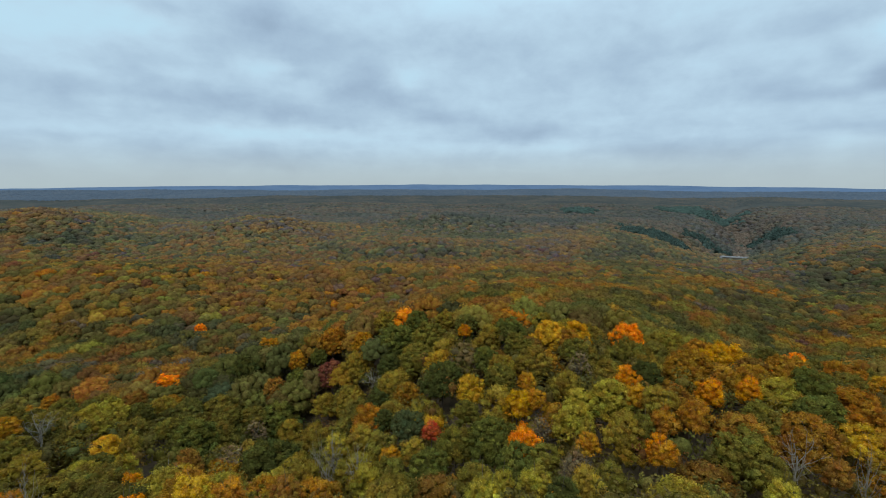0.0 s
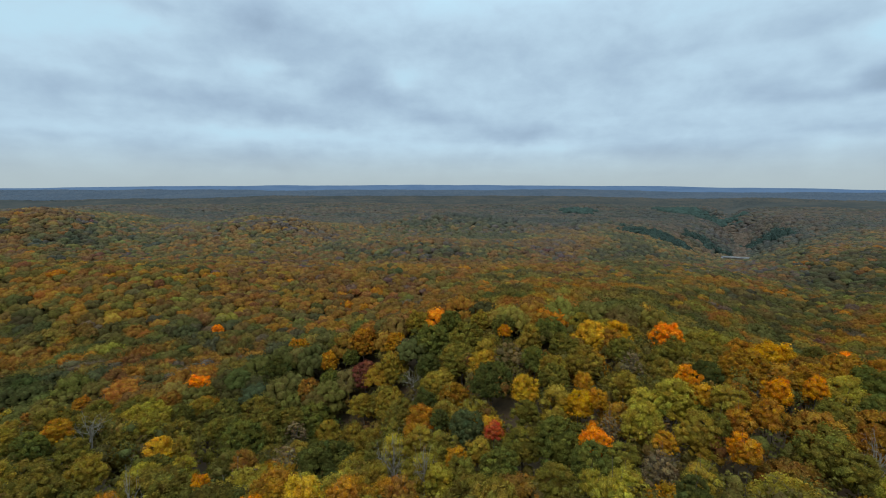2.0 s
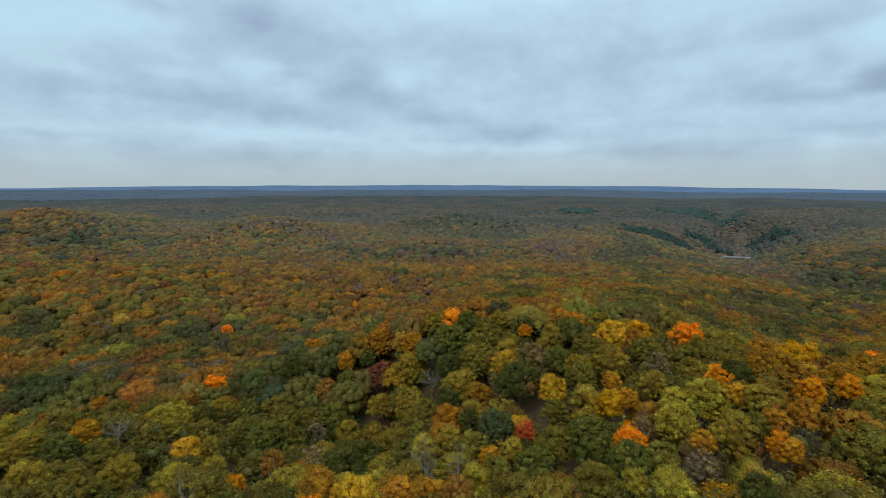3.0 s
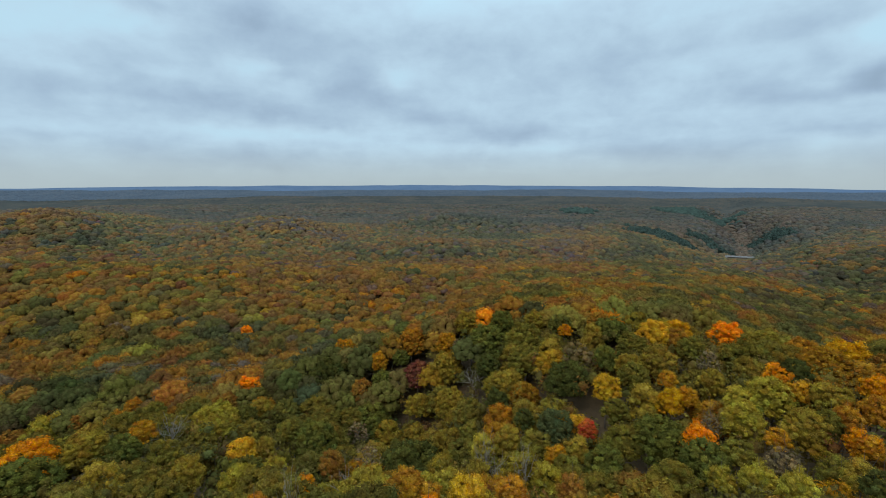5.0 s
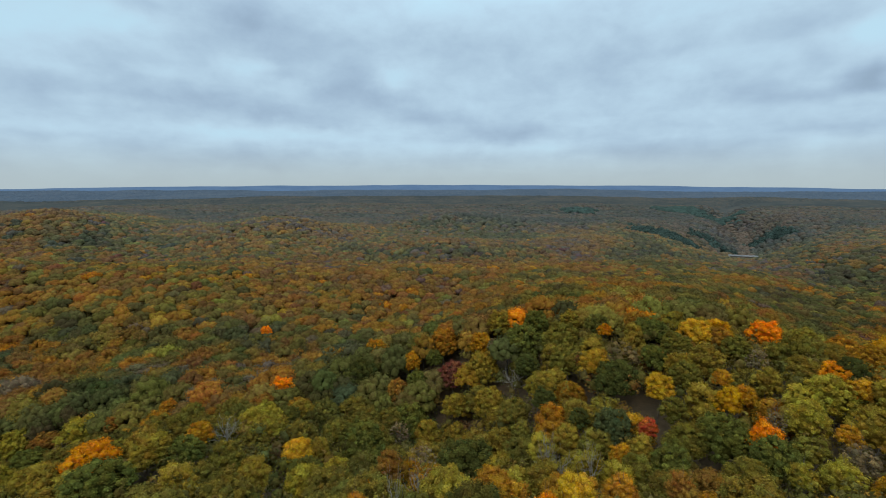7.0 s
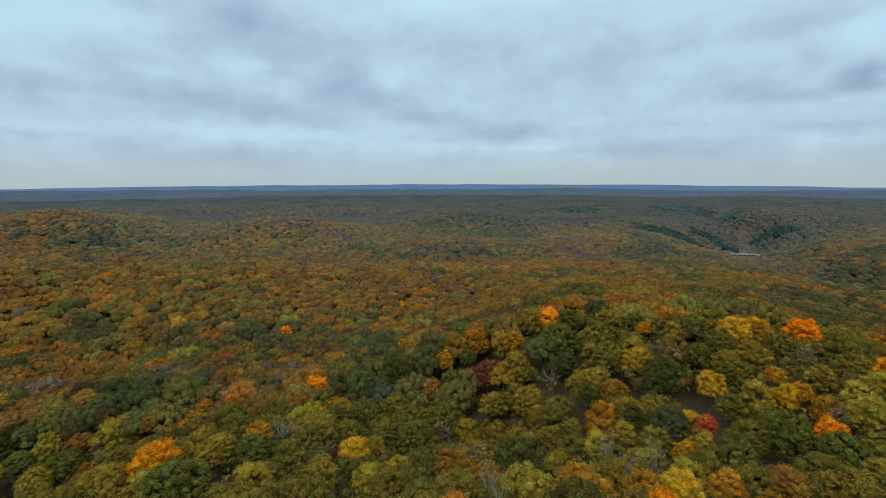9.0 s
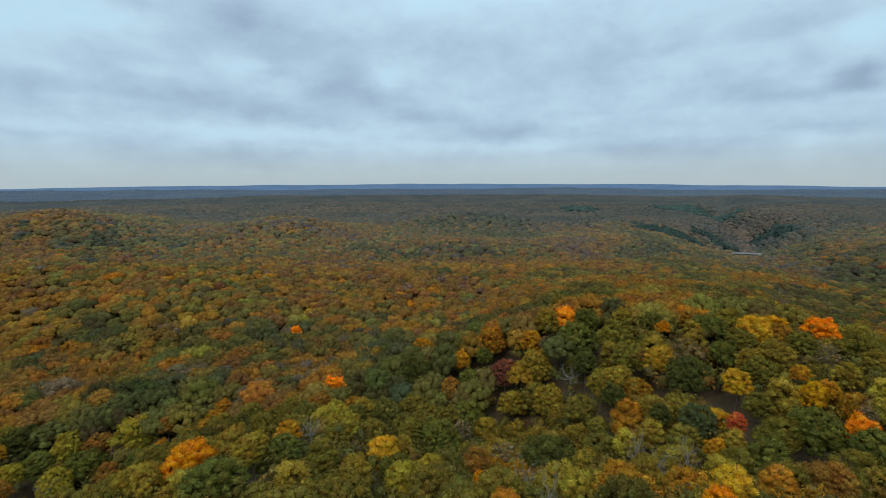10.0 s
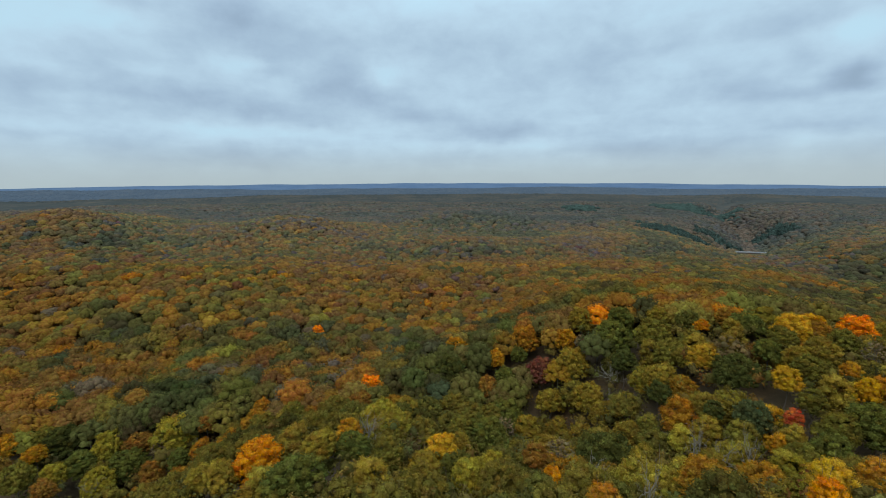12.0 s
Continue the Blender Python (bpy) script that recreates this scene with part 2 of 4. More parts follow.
LAST_HILLS = (
    (652, 1015, 148, 269, -14, -15.7),
    (249, 1049, 388, 105, 129, 7.0),
    (403, 1114, 155, 111, 0, 12.4),
    (-138, 1119, 177, 130, -0, 14.9),
    (980, 1120, 120, 120, 0, 0.2),
    (884, 1243, 127, 124, 2, 14.4),
    (-509, 1282, 279, 168, 3, -14.1),
    (0, 1400, 301, 150, 0, -1.2),
    (720, 1443, 497, 173, 8, -8.1),
    (800, 1600, 160, 160, 60, -2.0),
)
LEVEL, STAND = 19.0, 15.0


def value_noise(x, y, seed=0):
    xi, yi = np.floor(x).astype(np.int64), np.floor(y).astype(np.int64)
    fx, fy = x - xi, y - yi
    fx, fy = fx * fx * (3 - 2 * fx), fy * fy * (3 - 2 * fy)

    def corner(i, j):
        h = (i * 374761393 + j * 668265263 + seed * 974711) & 0x7FFFFFFF
        h = ((h ^ (h >> 13)) * 1274126177) & 0x7FFFFFFF
        return ((h ^ (h >> 16)) & 0xFFFF) / 65535.0

    a, b = corner(xi, yi) * (1 - fx) + corner(xi + 1, yi) * fx, corner(xi, yi + 1) * (1 - fx) + corner(xi + 1, yi + 1) * fx
    return a * (1 - fy) + b * fy


def fractal(x, y, size, octaves=4, seed=0):
    total, weight = 0.0, 0.0
    for k in range(octaves):
        total, weight = total + value_noise(x / size * 2 ** k + 17.3 * k, y / size * 2 ** k - 9.1 * k, seed + k) * 0.5 ** k, weight + 0.5 ** k
    return total / weight


def smooth(v, a, b):
    t = np.clip((v - a) / (b - a), 0, 1)
    return t * t * (3 - 2 * t)


def river(x, y):
    """How far a place lies from the middle of the valley floor that runs away behind the bridge."""
    along = np.clip((y - 930) / 1100, -0.2, 1.4)
    return np.abs(x - (600 + along * 640 + 26 * np.sin(along * 7.0))) / 1.2


def canopy(x, y):
    """Height of the tops of the woods."""
    x, y = np.asarray(x, float), np.asarray(y, float)
    z = np.full(np.broadcast(x, y).shape, LEVEL)
    for cx, cy, a, b, d, k in SPUR_HILLS + VALLEY_HILLS + FAR_HILLS + OUTER_HILLS + LAST_HILLS:
        c, s = math.cos(radians(d)), math.sin(radians(d))
        u, v = (x - cx) * c + (y - cy) * s, (y - cy) * c - (x - cx) * s
        z = z + k * np.exp(-(u / a) ** 2 / 2 - (v / b) ** 2 / 2)
    z = z - 16 * (1 - smooth(y, 18, 54))
    r = np.hypot(x + 40, y)
    z = z + 20 * smooth(r, 800, 1500) + smooth(r, 1200, 2300) * (fractal(x, y, 520, 3, 5) - 0.5) * 24
    low = np.exp(-(river(x, y) / (34 + 0.012 * np.clip(y - 900, 0, 900))) ** 2 / 2) * smooth(y, 850, 900) * (1 - smooth(y, 1900, 2400))
    z = z * (1 - low) + (-30 + (y - 930) * 0.018) * low
    return z


def ground_height(x, y):
    return canopy(x, y) - STAND


# ---------------------------------------------------------------- meshes from arrays
def mesh_of(name, verts, faces, mat, colours=None):
    verts, faces = np.asarray(verts, np.float32), np.asarray(faces, np.int32)
    me = bpy.data.meshes.new(name)
    k = faces.shape[1]
    me.vertices.add(len(verts))
    me.vertices.foreach_set("co", verts.ravel())
    me.loops.add(faces.size)
    me.loops.foreach_set("vertex_index", faces.ravel())
    me.polygons.add(len(faces))
    me.polygons.foreach_set("loop_start", np.arange(0, faces.size, k, dtype=np.int32))
    me.update(calc_edges=True)
    if colours is not None:
        layer = me.attributes.new("leaf_colour", "FLOAT_COLOR", "POINT")
        layer.data.foreach_set("color", np.concatenate([colours, np.ones((len(colours), 1))], 1).astype(np.float32).ravel())
    me.materials.append(mat)
    return me


def polar_sheet(radii, turns, height, closed):
    r, a = np.meshgrid(radii, turns, indexing="ij")
    x, y = r * np.sin(a) - 40, r * np.cos(a)
    v = np.stack([x, y, height(x, y, r)], -1).reshape(-1, 3)
    n, m = len(radii), len(turns)
    i, j = np.meshgrid(np.arange(n - 1), np.arange(m if closed else m - 1), indexing="ij")
    k = (j + 1) % m
    return v, np.stack([i * m + j, i * m + k, (i + 1) * m + k, (i + 1) * m + j], -1).reshape(-1, 4)


# One sheet of ground to the horizon.
def ground_shape(x, y, r):
    return ground_height(x, y) + smooth(r, 2300, 4700) * 30


turns = np.linspace(-math.pi, math.pi, 300, endpoint=False)
v, f = polar_sheet(np.concatenate([[0.0], np.geomspace(4.0, 4700, 110)]), turns, ground_shape, True)
ground = new("ground", mesh_of("ground", v, f, LITTER))
tagged(ground, "rolling ground covered with brown leaf litter", "ground", kind="structure")


# Beyond the last trees: wooded ridges with miles of haze painted on.
def far_woods_shape(x, y, r):
    return canopy(x, y) - 7 + smooth(r, 2150, 3900) * 56 + (fractal(x, y, 700, 3, 31) - 0.5) * 34 * smooth(r, 2300, 3000) + (fractal(x, y, 40, 3, 21) - 0.5) * 6


def horizon_shape(x, y, r):
    a = np.arctan2(x, y)
    crest = 140 - 36.0 * np.clip(np.abs(a) / 0.78, 0, 1.3) ** 2 + (fractal(a * 40, r / 400, 3, 4, 41) - 0.5) * 13
    return 30 + (crest - 30) * smooth(r, 3600, 4640)


front = np.linspace(-1.0, 1.0, 300)
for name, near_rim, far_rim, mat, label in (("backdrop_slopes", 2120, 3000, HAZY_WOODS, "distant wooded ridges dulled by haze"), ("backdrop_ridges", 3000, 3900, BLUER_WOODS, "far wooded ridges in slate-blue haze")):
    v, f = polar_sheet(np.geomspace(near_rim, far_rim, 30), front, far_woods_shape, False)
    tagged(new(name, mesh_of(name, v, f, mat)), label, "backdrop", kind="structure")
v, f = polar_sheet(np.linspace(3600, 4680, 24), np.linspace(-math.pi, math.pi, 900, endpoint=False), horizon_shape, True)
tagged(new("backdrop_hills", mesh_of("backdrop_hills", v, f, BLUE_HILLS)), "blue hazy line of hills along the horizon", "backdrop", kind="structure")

# ---------------------------------------------------------------- colours of the leaves
DARK_GREEN, GREEN, TEAL = (0.056, 0.062, 0.017), (0.090, 0.097, 0.022), (0.064, 0.078, 0.032)
OLIVE, OLIVE_GOLD, YELLOW_GREEN = (0.128, 0.112, 0.022), (0.205, 0.150, 0.024), (0.240, 0.200, 0.028)
YELLOW, GOLD, AMBER = (0.40, 0.240, 0.022), (0.40, 0.210, 0.014), (0.325, 0.158, 0.016)
ORANGE, BRIGHT_ORANGE, RUST = (0.45, 0.175, 0.012), (0.64, 0.205, 0.012), (0.285, 0.132, 0.018)
BROWN, RED, DARK_RED = (0.20, 0.102, 0.022), (0.40, 0.085, 0.03), (0.14, 0.050, 0.034)
PALE = (0.135, 0.095, 0.066)
GREY, BARE, BARE_BROWN = (0.135, 0.100, 0.054), (0.3, 0.29, 0.27), (0.16, 0.12, 0.085)
WORDS = {
    DARK_GREEN: "deep green", GREEN: "green", TEAL: "bluish green", OLIVE: "olive green", OLIVE_GOLD: "olive and gold", YELLOW_GREEN: "yellow-green",
    YELLOW: "bright yellow", GOLD: "golden yellow", AMBER: "amber", ORANGE: "orange", BRIGHT_ORANGE: "glowing orange", RUST: "rust-coloured", BROWN: "brown",
    RED: "scarlet", DARK_RED: "dark red", GREY: "thin grey-brown",
}
PALETTE = np.array([DARK_GREEN, GREEN, TEAL, OLIVE, OLIVE_GOLD, YELLOW_GREEN, GOLD, AMBER, ORANGE, RUST, BROWN, GREY, BRIGHT_ORANGE, DARK_RED, YELLOW, PALE])
HUES = [tuple(c) for c in PALETTE]
rng = np.random.default_rng(7)

PATCHES = []


def patch(colour, places):
    """A stretch of woods in which one colour rules."""
    for x, y, r in places:
        PATCHES.append((HUES.index(colour), x, y, r))


patch(ORANGE, ((-385, 640, 9.4), (-352, 349, 5.6), (-236, 397, 6.4), (-294, 737, 6.9), (482, 616, 9.1), (122, 331, 4.4), (-122, 399, 4.8), (-146, 440, 7.1), (49, 801, 6.4), (-124, 751, 7.1),))
patch(RUST, ((-152, 241, 6.6), (-258, 270, 6.6), (-217, 272, 7.5), (-215, 289, 5.3), (-244, 194, 5.3), (-137, 250, 7.6), (157, 246, 6.8), (291, 312, 10.4), (-358, 281, 8.7), (-372, 277, 6.8), (-532, 539, 5.0), (-577, 554, 8.9), (-629, 613, 6.6), (-422, 654, 8.7), (-331, 640, 10.3), (-508, 588, 7.9), (-490, 621, 11.6), (-166, 333, 5.4), (-217, 472, 7.6), (-285, 657, 10.5), (-415, 612, 8.2), (94, 340, 6.4), (120, 355, 5.7), (219, 461, 11.1), (255, 391, 5.2), (-98, 414, 4.2), (-236, 509, 5.5), (-62, 832, 10.0), (-237, 616, 8.3), (-130, 601, 8.1),))
patch(RUST, ((-29, 311, 6.7), (-196, 909, 12.2), (-247, 816, 13.1),))
patch(AMBER, ((-152, 171, 4.7), (-246, 273, 5.8), (-80, 289, 12.3), (-102, 308, 13.1), (-120, 259, 11.1), (156, 268, 8.9), (-288, 186, 4.6), (-230, 414, 4.4), (-243, 385, 5.2), (-574, 643, 7.7), (-561, 643, 6.9), (-522, 677, 7.2), (-531, 664, 6.2), (-616, 609, 8.1), (-257, 395, 4.2), (-284, 305, 6.5), (-315, 314, 6.7), (-231, 331, 6.2), (-342, 367, 8.8), (-278, 326, 6.1), (489, 564, 10.6), (491, 534, 8.6), (166, 352, 6.6), (53, 256, 5.5), (301, 359, 6.7), (-103, 336, 6.4), (-144, 346, 4.2), (-123, 373, 4.5), (-40, 312, 9.3), (-280, 758, 12.2),))
patch(GOLD, ((246, 277, 9.3), (213, 555, 7.4),))
patch(YELLOW, ((193, 344, 6.9), (4, 293, 4.8), (-9, 302, 4.2),))
patch(YELLOW_GREEN, ((-223, 243, 6.7), (-585, 1076, 14.4), (-618, 1326, 15.9), (-311, 357, 6.7), (292, 413, 5.5), (175, 520, 9.8), (79, 325, 5.2), (-7, 339, 6.4), (21, 400, 6.5), (-13, 381, 11.3), (-190, 364, 6.9), (-202, 357, 7.7),))
patch(OLIVE_GOLD, ((-184, 179, 4.2), (-169, 213, 7.2), (-283, 271, 4.5), (-280, 251, 8.4), (-232, 212, 4.2), (-109, 188, 5.2), (203, 302, 7.4), (196, 294, 8.0), (-287, 219, 6.1), (-326, 248, 6.9), (-181, 169, 4.2), (-319, 236, 8.0), (-346, 330, 6.2), (-381, 344, 7.4), (514, 668, 12.5), (333, 366, 6.9), (-51, 366, 7.9),))
patch(OLIVE, ((-49, 304, 8.3), (230, 261, 8.7), (236, 238, 7.2), (185, 266, 8.9), (-282, 348, 5.6), (-349, 313, 5.9), (-195, 325, 6.1), (-189, 395, 6.3), (224, 401, 11.8), (193, 487, 10.4), (271, 448, 10.8), (335, 430, 9.2), (208, 342, 6.4), (-83, 390, 5.3), (-33, 421, 12.5), (-100, 364, 7.9), (-137, 325, 7.0),))
patch(GREEN, ((-145, 183, 5.0), (-182, 266, 4.9), (-247, 238, 4.4), (-236, 241, 8.1), (-208, 200, 6.7), (-227, 176, 5.9), (-269, 192, 6.5), (-221, 186, 6.9), (-255, 407, 12.0), (-260, 343, 8.3), (-222, 358, 8.6), (185, 442, 13.0), (251, 472, 11.4), (150, 440, 9.4), (126, 312, 6.7), (143, 296, 7.2), (-141, 478, 11.6), (-91, 440, 10.7), (-68, 434, 10.5),))
patch(DARK_GREEN, ((-200, 184, 8.4), (-231, 196, 6.6), (-205, 209, 7.0), (-172, 187, 5.1), (-173, 243, 5.2), (195, 262, 8.0), (126, 214, 5.2), (-347, 389, 7.3), (-358, 544, 8.7), (-285, 390, 9.4), (-652, 613, 13.1), (-331, 309, 4.2), (308, 385, 8.3), (485, 660, 14.1), (65, 732, 15.7), (-137, 633, 6.8), (-116, 332, 7.2),))
patch(TEAL, ((-199, 273, 7.5), (-325, 259, 8.8), (-555, 565, 10.6), (-428, 551, 8.8), (-278, 577, 9.3), (-625, 583, 9.4), (-459, 645, 12.1), (-482, 507, 9.5), (1, 927, 17.4),))
patch(BROWN, ((-191, 223, 8.2), (-190, 250, 5.3), (-283, 237, 5.8), (-304, 257, 5.5), (-151, 265, 7.3), (-191, 307, 7.5), (173, 281, 7.7), (262, 318, 7.7), (275, 311, 8.5), (-247, 178, 7.7), (-208, 175, 6.0), (-274, 176, 6.0), (-277, 233, 6.5), (-534, 515, 12.4), (-439, 588, 9.4), (-192, 352, 5.7), (-301, 541, 10.1), (-389, 540, 8.7), (145, 484, 7.8), (403, 578, 20.1), (420, 638, 15.4), (408, 552, 16.3), (417, 461, 7.4), (88, 284, 6.9), (-85, 335, 6.3), (-60, 394, 6.4), (-166, 349, 5.7), (-228, 755, 10.1), (-47, 399, 8.6),))
patch(GREY, ((-134, 181, 4.4), (263, 294, 8.0), (-262, 205, 5.1), (-209, 419, 5.0), (451, 580, 9.3), (-205, 430, 7.0), (-108, 424, 5.7),))
patch(DARK_RED, ((223, 269, 6.5),))
PINES = ((404, 890, 62, 70, 10), (580, 1010, 30, 62, 30), (771, 1068, 40, 62, 20), (988, 1766, 150, 190, -35), (480, 1690, 62, 130, -20))


def pine_stand(x, y):
    share = np.zeros(x.shape)
    for cx, cy, a, b, d in PINES:
        c, s = math.cos(radians(d)), math.sin(radians(d))
        reach = (((x - cx) * c + (y - cy) * s) / a) ** 2 + (((y - cy) * c - (x - cx) * s) / b) ** 2
        share = np.maximum(share, 1 - smooth(reach + 1.3 * (value_noise(x / 25, y / 25, 3) - 0.5), 0.25, 1.35))
    return value_noise(x / 3.1, y / 3.7, 9) < np.where(share > 0.02, 0.15 + 0.6 * share, 0)


def crest(x, y):
    """Little rises and dells of the woods: taller stands with warmer leaves on the rises."""
    return fractal(x, y, 105, 3, 77) * (1 - smooth(y, 500, 900)) + fractal(x, y, 210, 3, 78) * smooth(y, 500, 900) - 0.5


def choose_colours(x, y):
    """An index into the palette for each tree: neighbours tend to be alike, and the mixture drifts over the land."""
    warm, mood = fractal(x, y, 70, 3, 51) - 0.5, fractal(x, y, 240, 2, 61) - 0.5
    far = smooth(y, 350, 800)
    near_right = (1 - smooth(y, 130, 330)) * smooth(x, -30, 60)
    spur = smooth(canopy(x, y), 40, 54) * (1 - smooth(y, 250, 330))
    vale = np.exp(-((x + 115) / 70) ** 2 - ((y - 275) / 45) ** 2)
    left_slope = (1 - smooth(x, -60, -20)) * (1 - smooth(y, 125, 160)) + (1 - smooth(x, -200, -120)) * smooth(y, 225, 290) * (1 - 0.5 * smooth(y, 700, 1000))
    hollow = 1.7 * np.exp(-((x + 200) / 110) ** 2 - ((y - 215) / 62) ** 2)
    wt = np.zeros((len(x), len(PALETTE)))
    #            dkgrn gren teal oliv olgo ygrn gold ambr oran rust brwn grey bror dred yell
    wt += np.array((4, 10, 1, 24, 18, 3, 0.3, 19, 0.8, 19, 21, 4, 0.02, 0.0, 0.03, 0))
    wt += (smooth(y, 165, 240) * (1 - far))[:, None] * np.array((-1, -3, 1, -4, 0, 0, 0.3, 8, 1.0, 8, 4, 1, 0, 0.1, 0, 0))
    wt += far[:, None] * np.array((4, 0, 2, 4, -6, -2, -0.3, -3, -0.6, 1, 7, 8, -0.049, 0.3, -0.049, 0))
    wt += spur[:, None] * np.array((-1, 9, -3, 14, 24, 16, 3.0, 5, 0.8, -10, -14, -2, 0.1, 0.05, 1.0, 0))
    wt += near_right[:, None] * np.array((-2, 4, -2, 6, 8, 8, 1.6, 2, 0.8, 2, -4, -2, 0.1, 0.2, 0.5, 0))
    wt += hollow[:, None] * np.array((8, 8, 5, 8, -4, -1, -0.2, -4, -0.3, -2, 2, 2, -0.04, 0, -0.04, 0))
    wt += vale[:, None] * np.array((6, 2, 4, 8, -12, -2, -0.2, -8, -0.3, -5, 12, 12, -0.04, 0.2, -0.04, 2))
    wt += left_slope[:, None] * np.array((-3, -2, -2, 11, 14, 5, 1.2, 12, 1.0, 4, 1, -2, 0.05, 0, 0.2, 0))
    ridge = smooth(x, -50, 30) * smooth(y, 190, 250) * (1 - smooth(y, 470, 600)) * (1 - smooth(x, 260, 380))
    wt += ridge[:, None] * np.array((3, 11, 0, 16, 14, 10, 1.2, -3, 0, -15, -17, -2, 0, 0, 0.4, 0))
    lean = np.clip(warm * 2.4 + mood * 2.0 + crest(x, y) * 2.6 * smooth(y, 240, 340), -1.2, 1.2)[:, None]
    wt = np.clip(wt, 0.001, None) * np.exp(lean * np.array((-1.7, -1.6, -1.5, -0.8, 0.4, 0.2, 1.4, 1.6, 1.5, 1.7, 1.2, -0.2, 1.0, 1.0, 1.0, 0)))
    away = smooth(y, 250, 700)
    kin = (1 - away) * fractal(x, y, 26, 2, 71) + away * fractal(x, y, 75, 3, 72) + 0.13 * rng.normal(size=len(x))
    chance = np.argsort(np.argsort(kin)) / len(x)
    pick = (wt.cumsum(1) / wt.sum(1, keepdims=True) < chance[:, None]).sum(1)
    for k, cx, cy, r in PATCHES:
        pick[(np.hypot(x - cx, y - cy) < max(0.85 * r, 4.2)) & (rng.random(len(x)) < 0.92)] = k
    pick[(river(x, y) < 14 + 0.022 * (y - 880) + 4 * np.sin(y / 60)) & (y > 895) & (y < 1950) & (rng.random(len(x)) < 0.9)] = HUES.index(PALE)
    return pick


# ---------------------------------------------------------------- shapes of crowns
def unit(v):
    return v / np.linalg.norm(v, axis=-1, keepdims=True)


def ball(level):
    bm = bmesh.new()
    bmesh.ops.create_icosphere(bm, subdivisions=level, radius=1)
    v, f = np.array([p.co[:] for p in bm.verts]), np.array([[p.index for p in q.verts] for q in bm.faces])
    bm.free()
    return v, f


BALLS = {k: ball(k) for k in (1, 2)}


def lumps(r, count, top):
    """Directions of the boughs of a crown, spread evenly over all but its underside and then shaken."""
    k = np.arange(count) + 0.5
    z = 1 - (1 - top) * k / count
    a = k * 2.39996 + r.uniform(0, 6)
    h = np.sqrt(1 - z * z)
    return unit(np.stack([h * np.cos(a), h * np.sin(a), z], -1) + r.normal(size=(count, 3)) * 0.75 / math.sqrt(count))


def knobbly(dirs, boughs, depth, power):
    near = np.clip(dirs @ boughs.T, 0, 1).max(1)
    return 1 - depth + depth * near ** power


def leaf_triangles(centres, normals, size, r):
    """Leaf sprays as small three-cornered blades that stand roughly square to their normals."""
    side = unit(np.cross(normals, unit(r.normal(size=normals.shape))))
    other = np.cross(normals, side)
    s = size * r.uniform(0.65, 1.35, (len(centres), 1))
    v = np.stack([centres - side * s * 0.8 - other * s * 0.5, centres + side * s * 0.8 - other * s * 0.5 * r.uniform(0.3, 1.4, (len(centres), 1)), centres + other * s - normals * s * 0.35], 1)
    return v.reshape(-1, 3), np.arange(len(centres) * 3).reshape(-1, 3)


def crown_mesh(name, seed, boughs, flatness, sprays, spray_size, thin=0.0, top=-0.35):
    """A full crown of unit radius: boughs end in billowing clumps of leaves, each with a tint of its own and ragged with leaf sprays, round a knobbly core."""
    r = np.random.default_rng(seed)
    d = lumps(r, boughs, top)
    # a few great limbs swell the crown's outline
    limbs = lumps(r, 9, top)
    swell = 0.74 + 0.22 * np.clip((d @ limbs.T).max(1), 0, 1) ** 7
    where = d * (swell * r.uniform(0.86, 1.05, len(d)))[:, None] * np.array((1, 1, flatness))
    size = r.uniform(0.10, 0.24, len(d)) * math.sqrt(110 / boughs) * (1 + 0.25 * (flatness - 1))
    cv, cf, ct, cs, ns, ts, n_at = [], [], [], [], [], [], 0
    bv, bf = BALLS[1]
    for p, s, e in zip(where, size, d):
        warm = 0.55 * e[2] - 0.1 + r.normal() * 0.5
        tint = np.array((1 + 0.14 * warm, 1.0, 1 - 0.12 * warm)) * math.exp(0.14 * r.normal() - 0.01)
        spin = np.linalg.qr(r.normal(size=(3, 3)))[0]
        q = bv @ spin
        blob = p + q * s * (0.76 + 0.14 * r.normal(size=(len(bv), 1))) * np.array((1, 1, 0.82)) * (1 - 0.55 * thin)
        keep = bf[(q[bf].mean(1) @ unit(e + np.array((0, 0, 0.5)))) > -0.2]
        cv.append(blob)
        cf.append(keep + n_at)
        ct.append(np.repeat(tint[None], len(bv), 0))
        n_at += len(bv)
        n = int(sprays * (s / 0.16) ** 2 * boughs / 110)
        q = unit(r.normal(size=(n, 3)) + e * 0.7 + np.array((0, 0, 0.6)))
        cs.append(p + q * s * r.uniform(0.6, 1.22, (n, 1)) * np.array((1, 1, 0.84)))
        ns.append(unit(q + np.array((0, 0, 0.3)) + 0.42 * r.normal(size=(n, 3))))
        ts.append(np.repeat(tint[None], n * 3, 0))
    v, f = leaf_triangles(np.concatenate(cs), np.concatenate(ns), spray_size, r)
    v, f = np.concatenate(cv + [v]), np.concatenate(cf + [f + n_at])
    tones = np.concatenate(ct + ts)
    bv, bf = BALLS[2]
    core = bv * (knobbly(bv, limbs, 0.3, 5) + 0.06 * r.normal(size=len(bv)))[:, None] * np.array((0.66, 0.66, 0.64 * flatness)) * (1 - thin)
    tones = np.concatenate([tones, np.ones((len(core), 3)) * 0.9])
    return mesh_of(name, np.concatenate([v, core]), np.concatenate([f, bf + len(v)]), LEAVES, tones), where


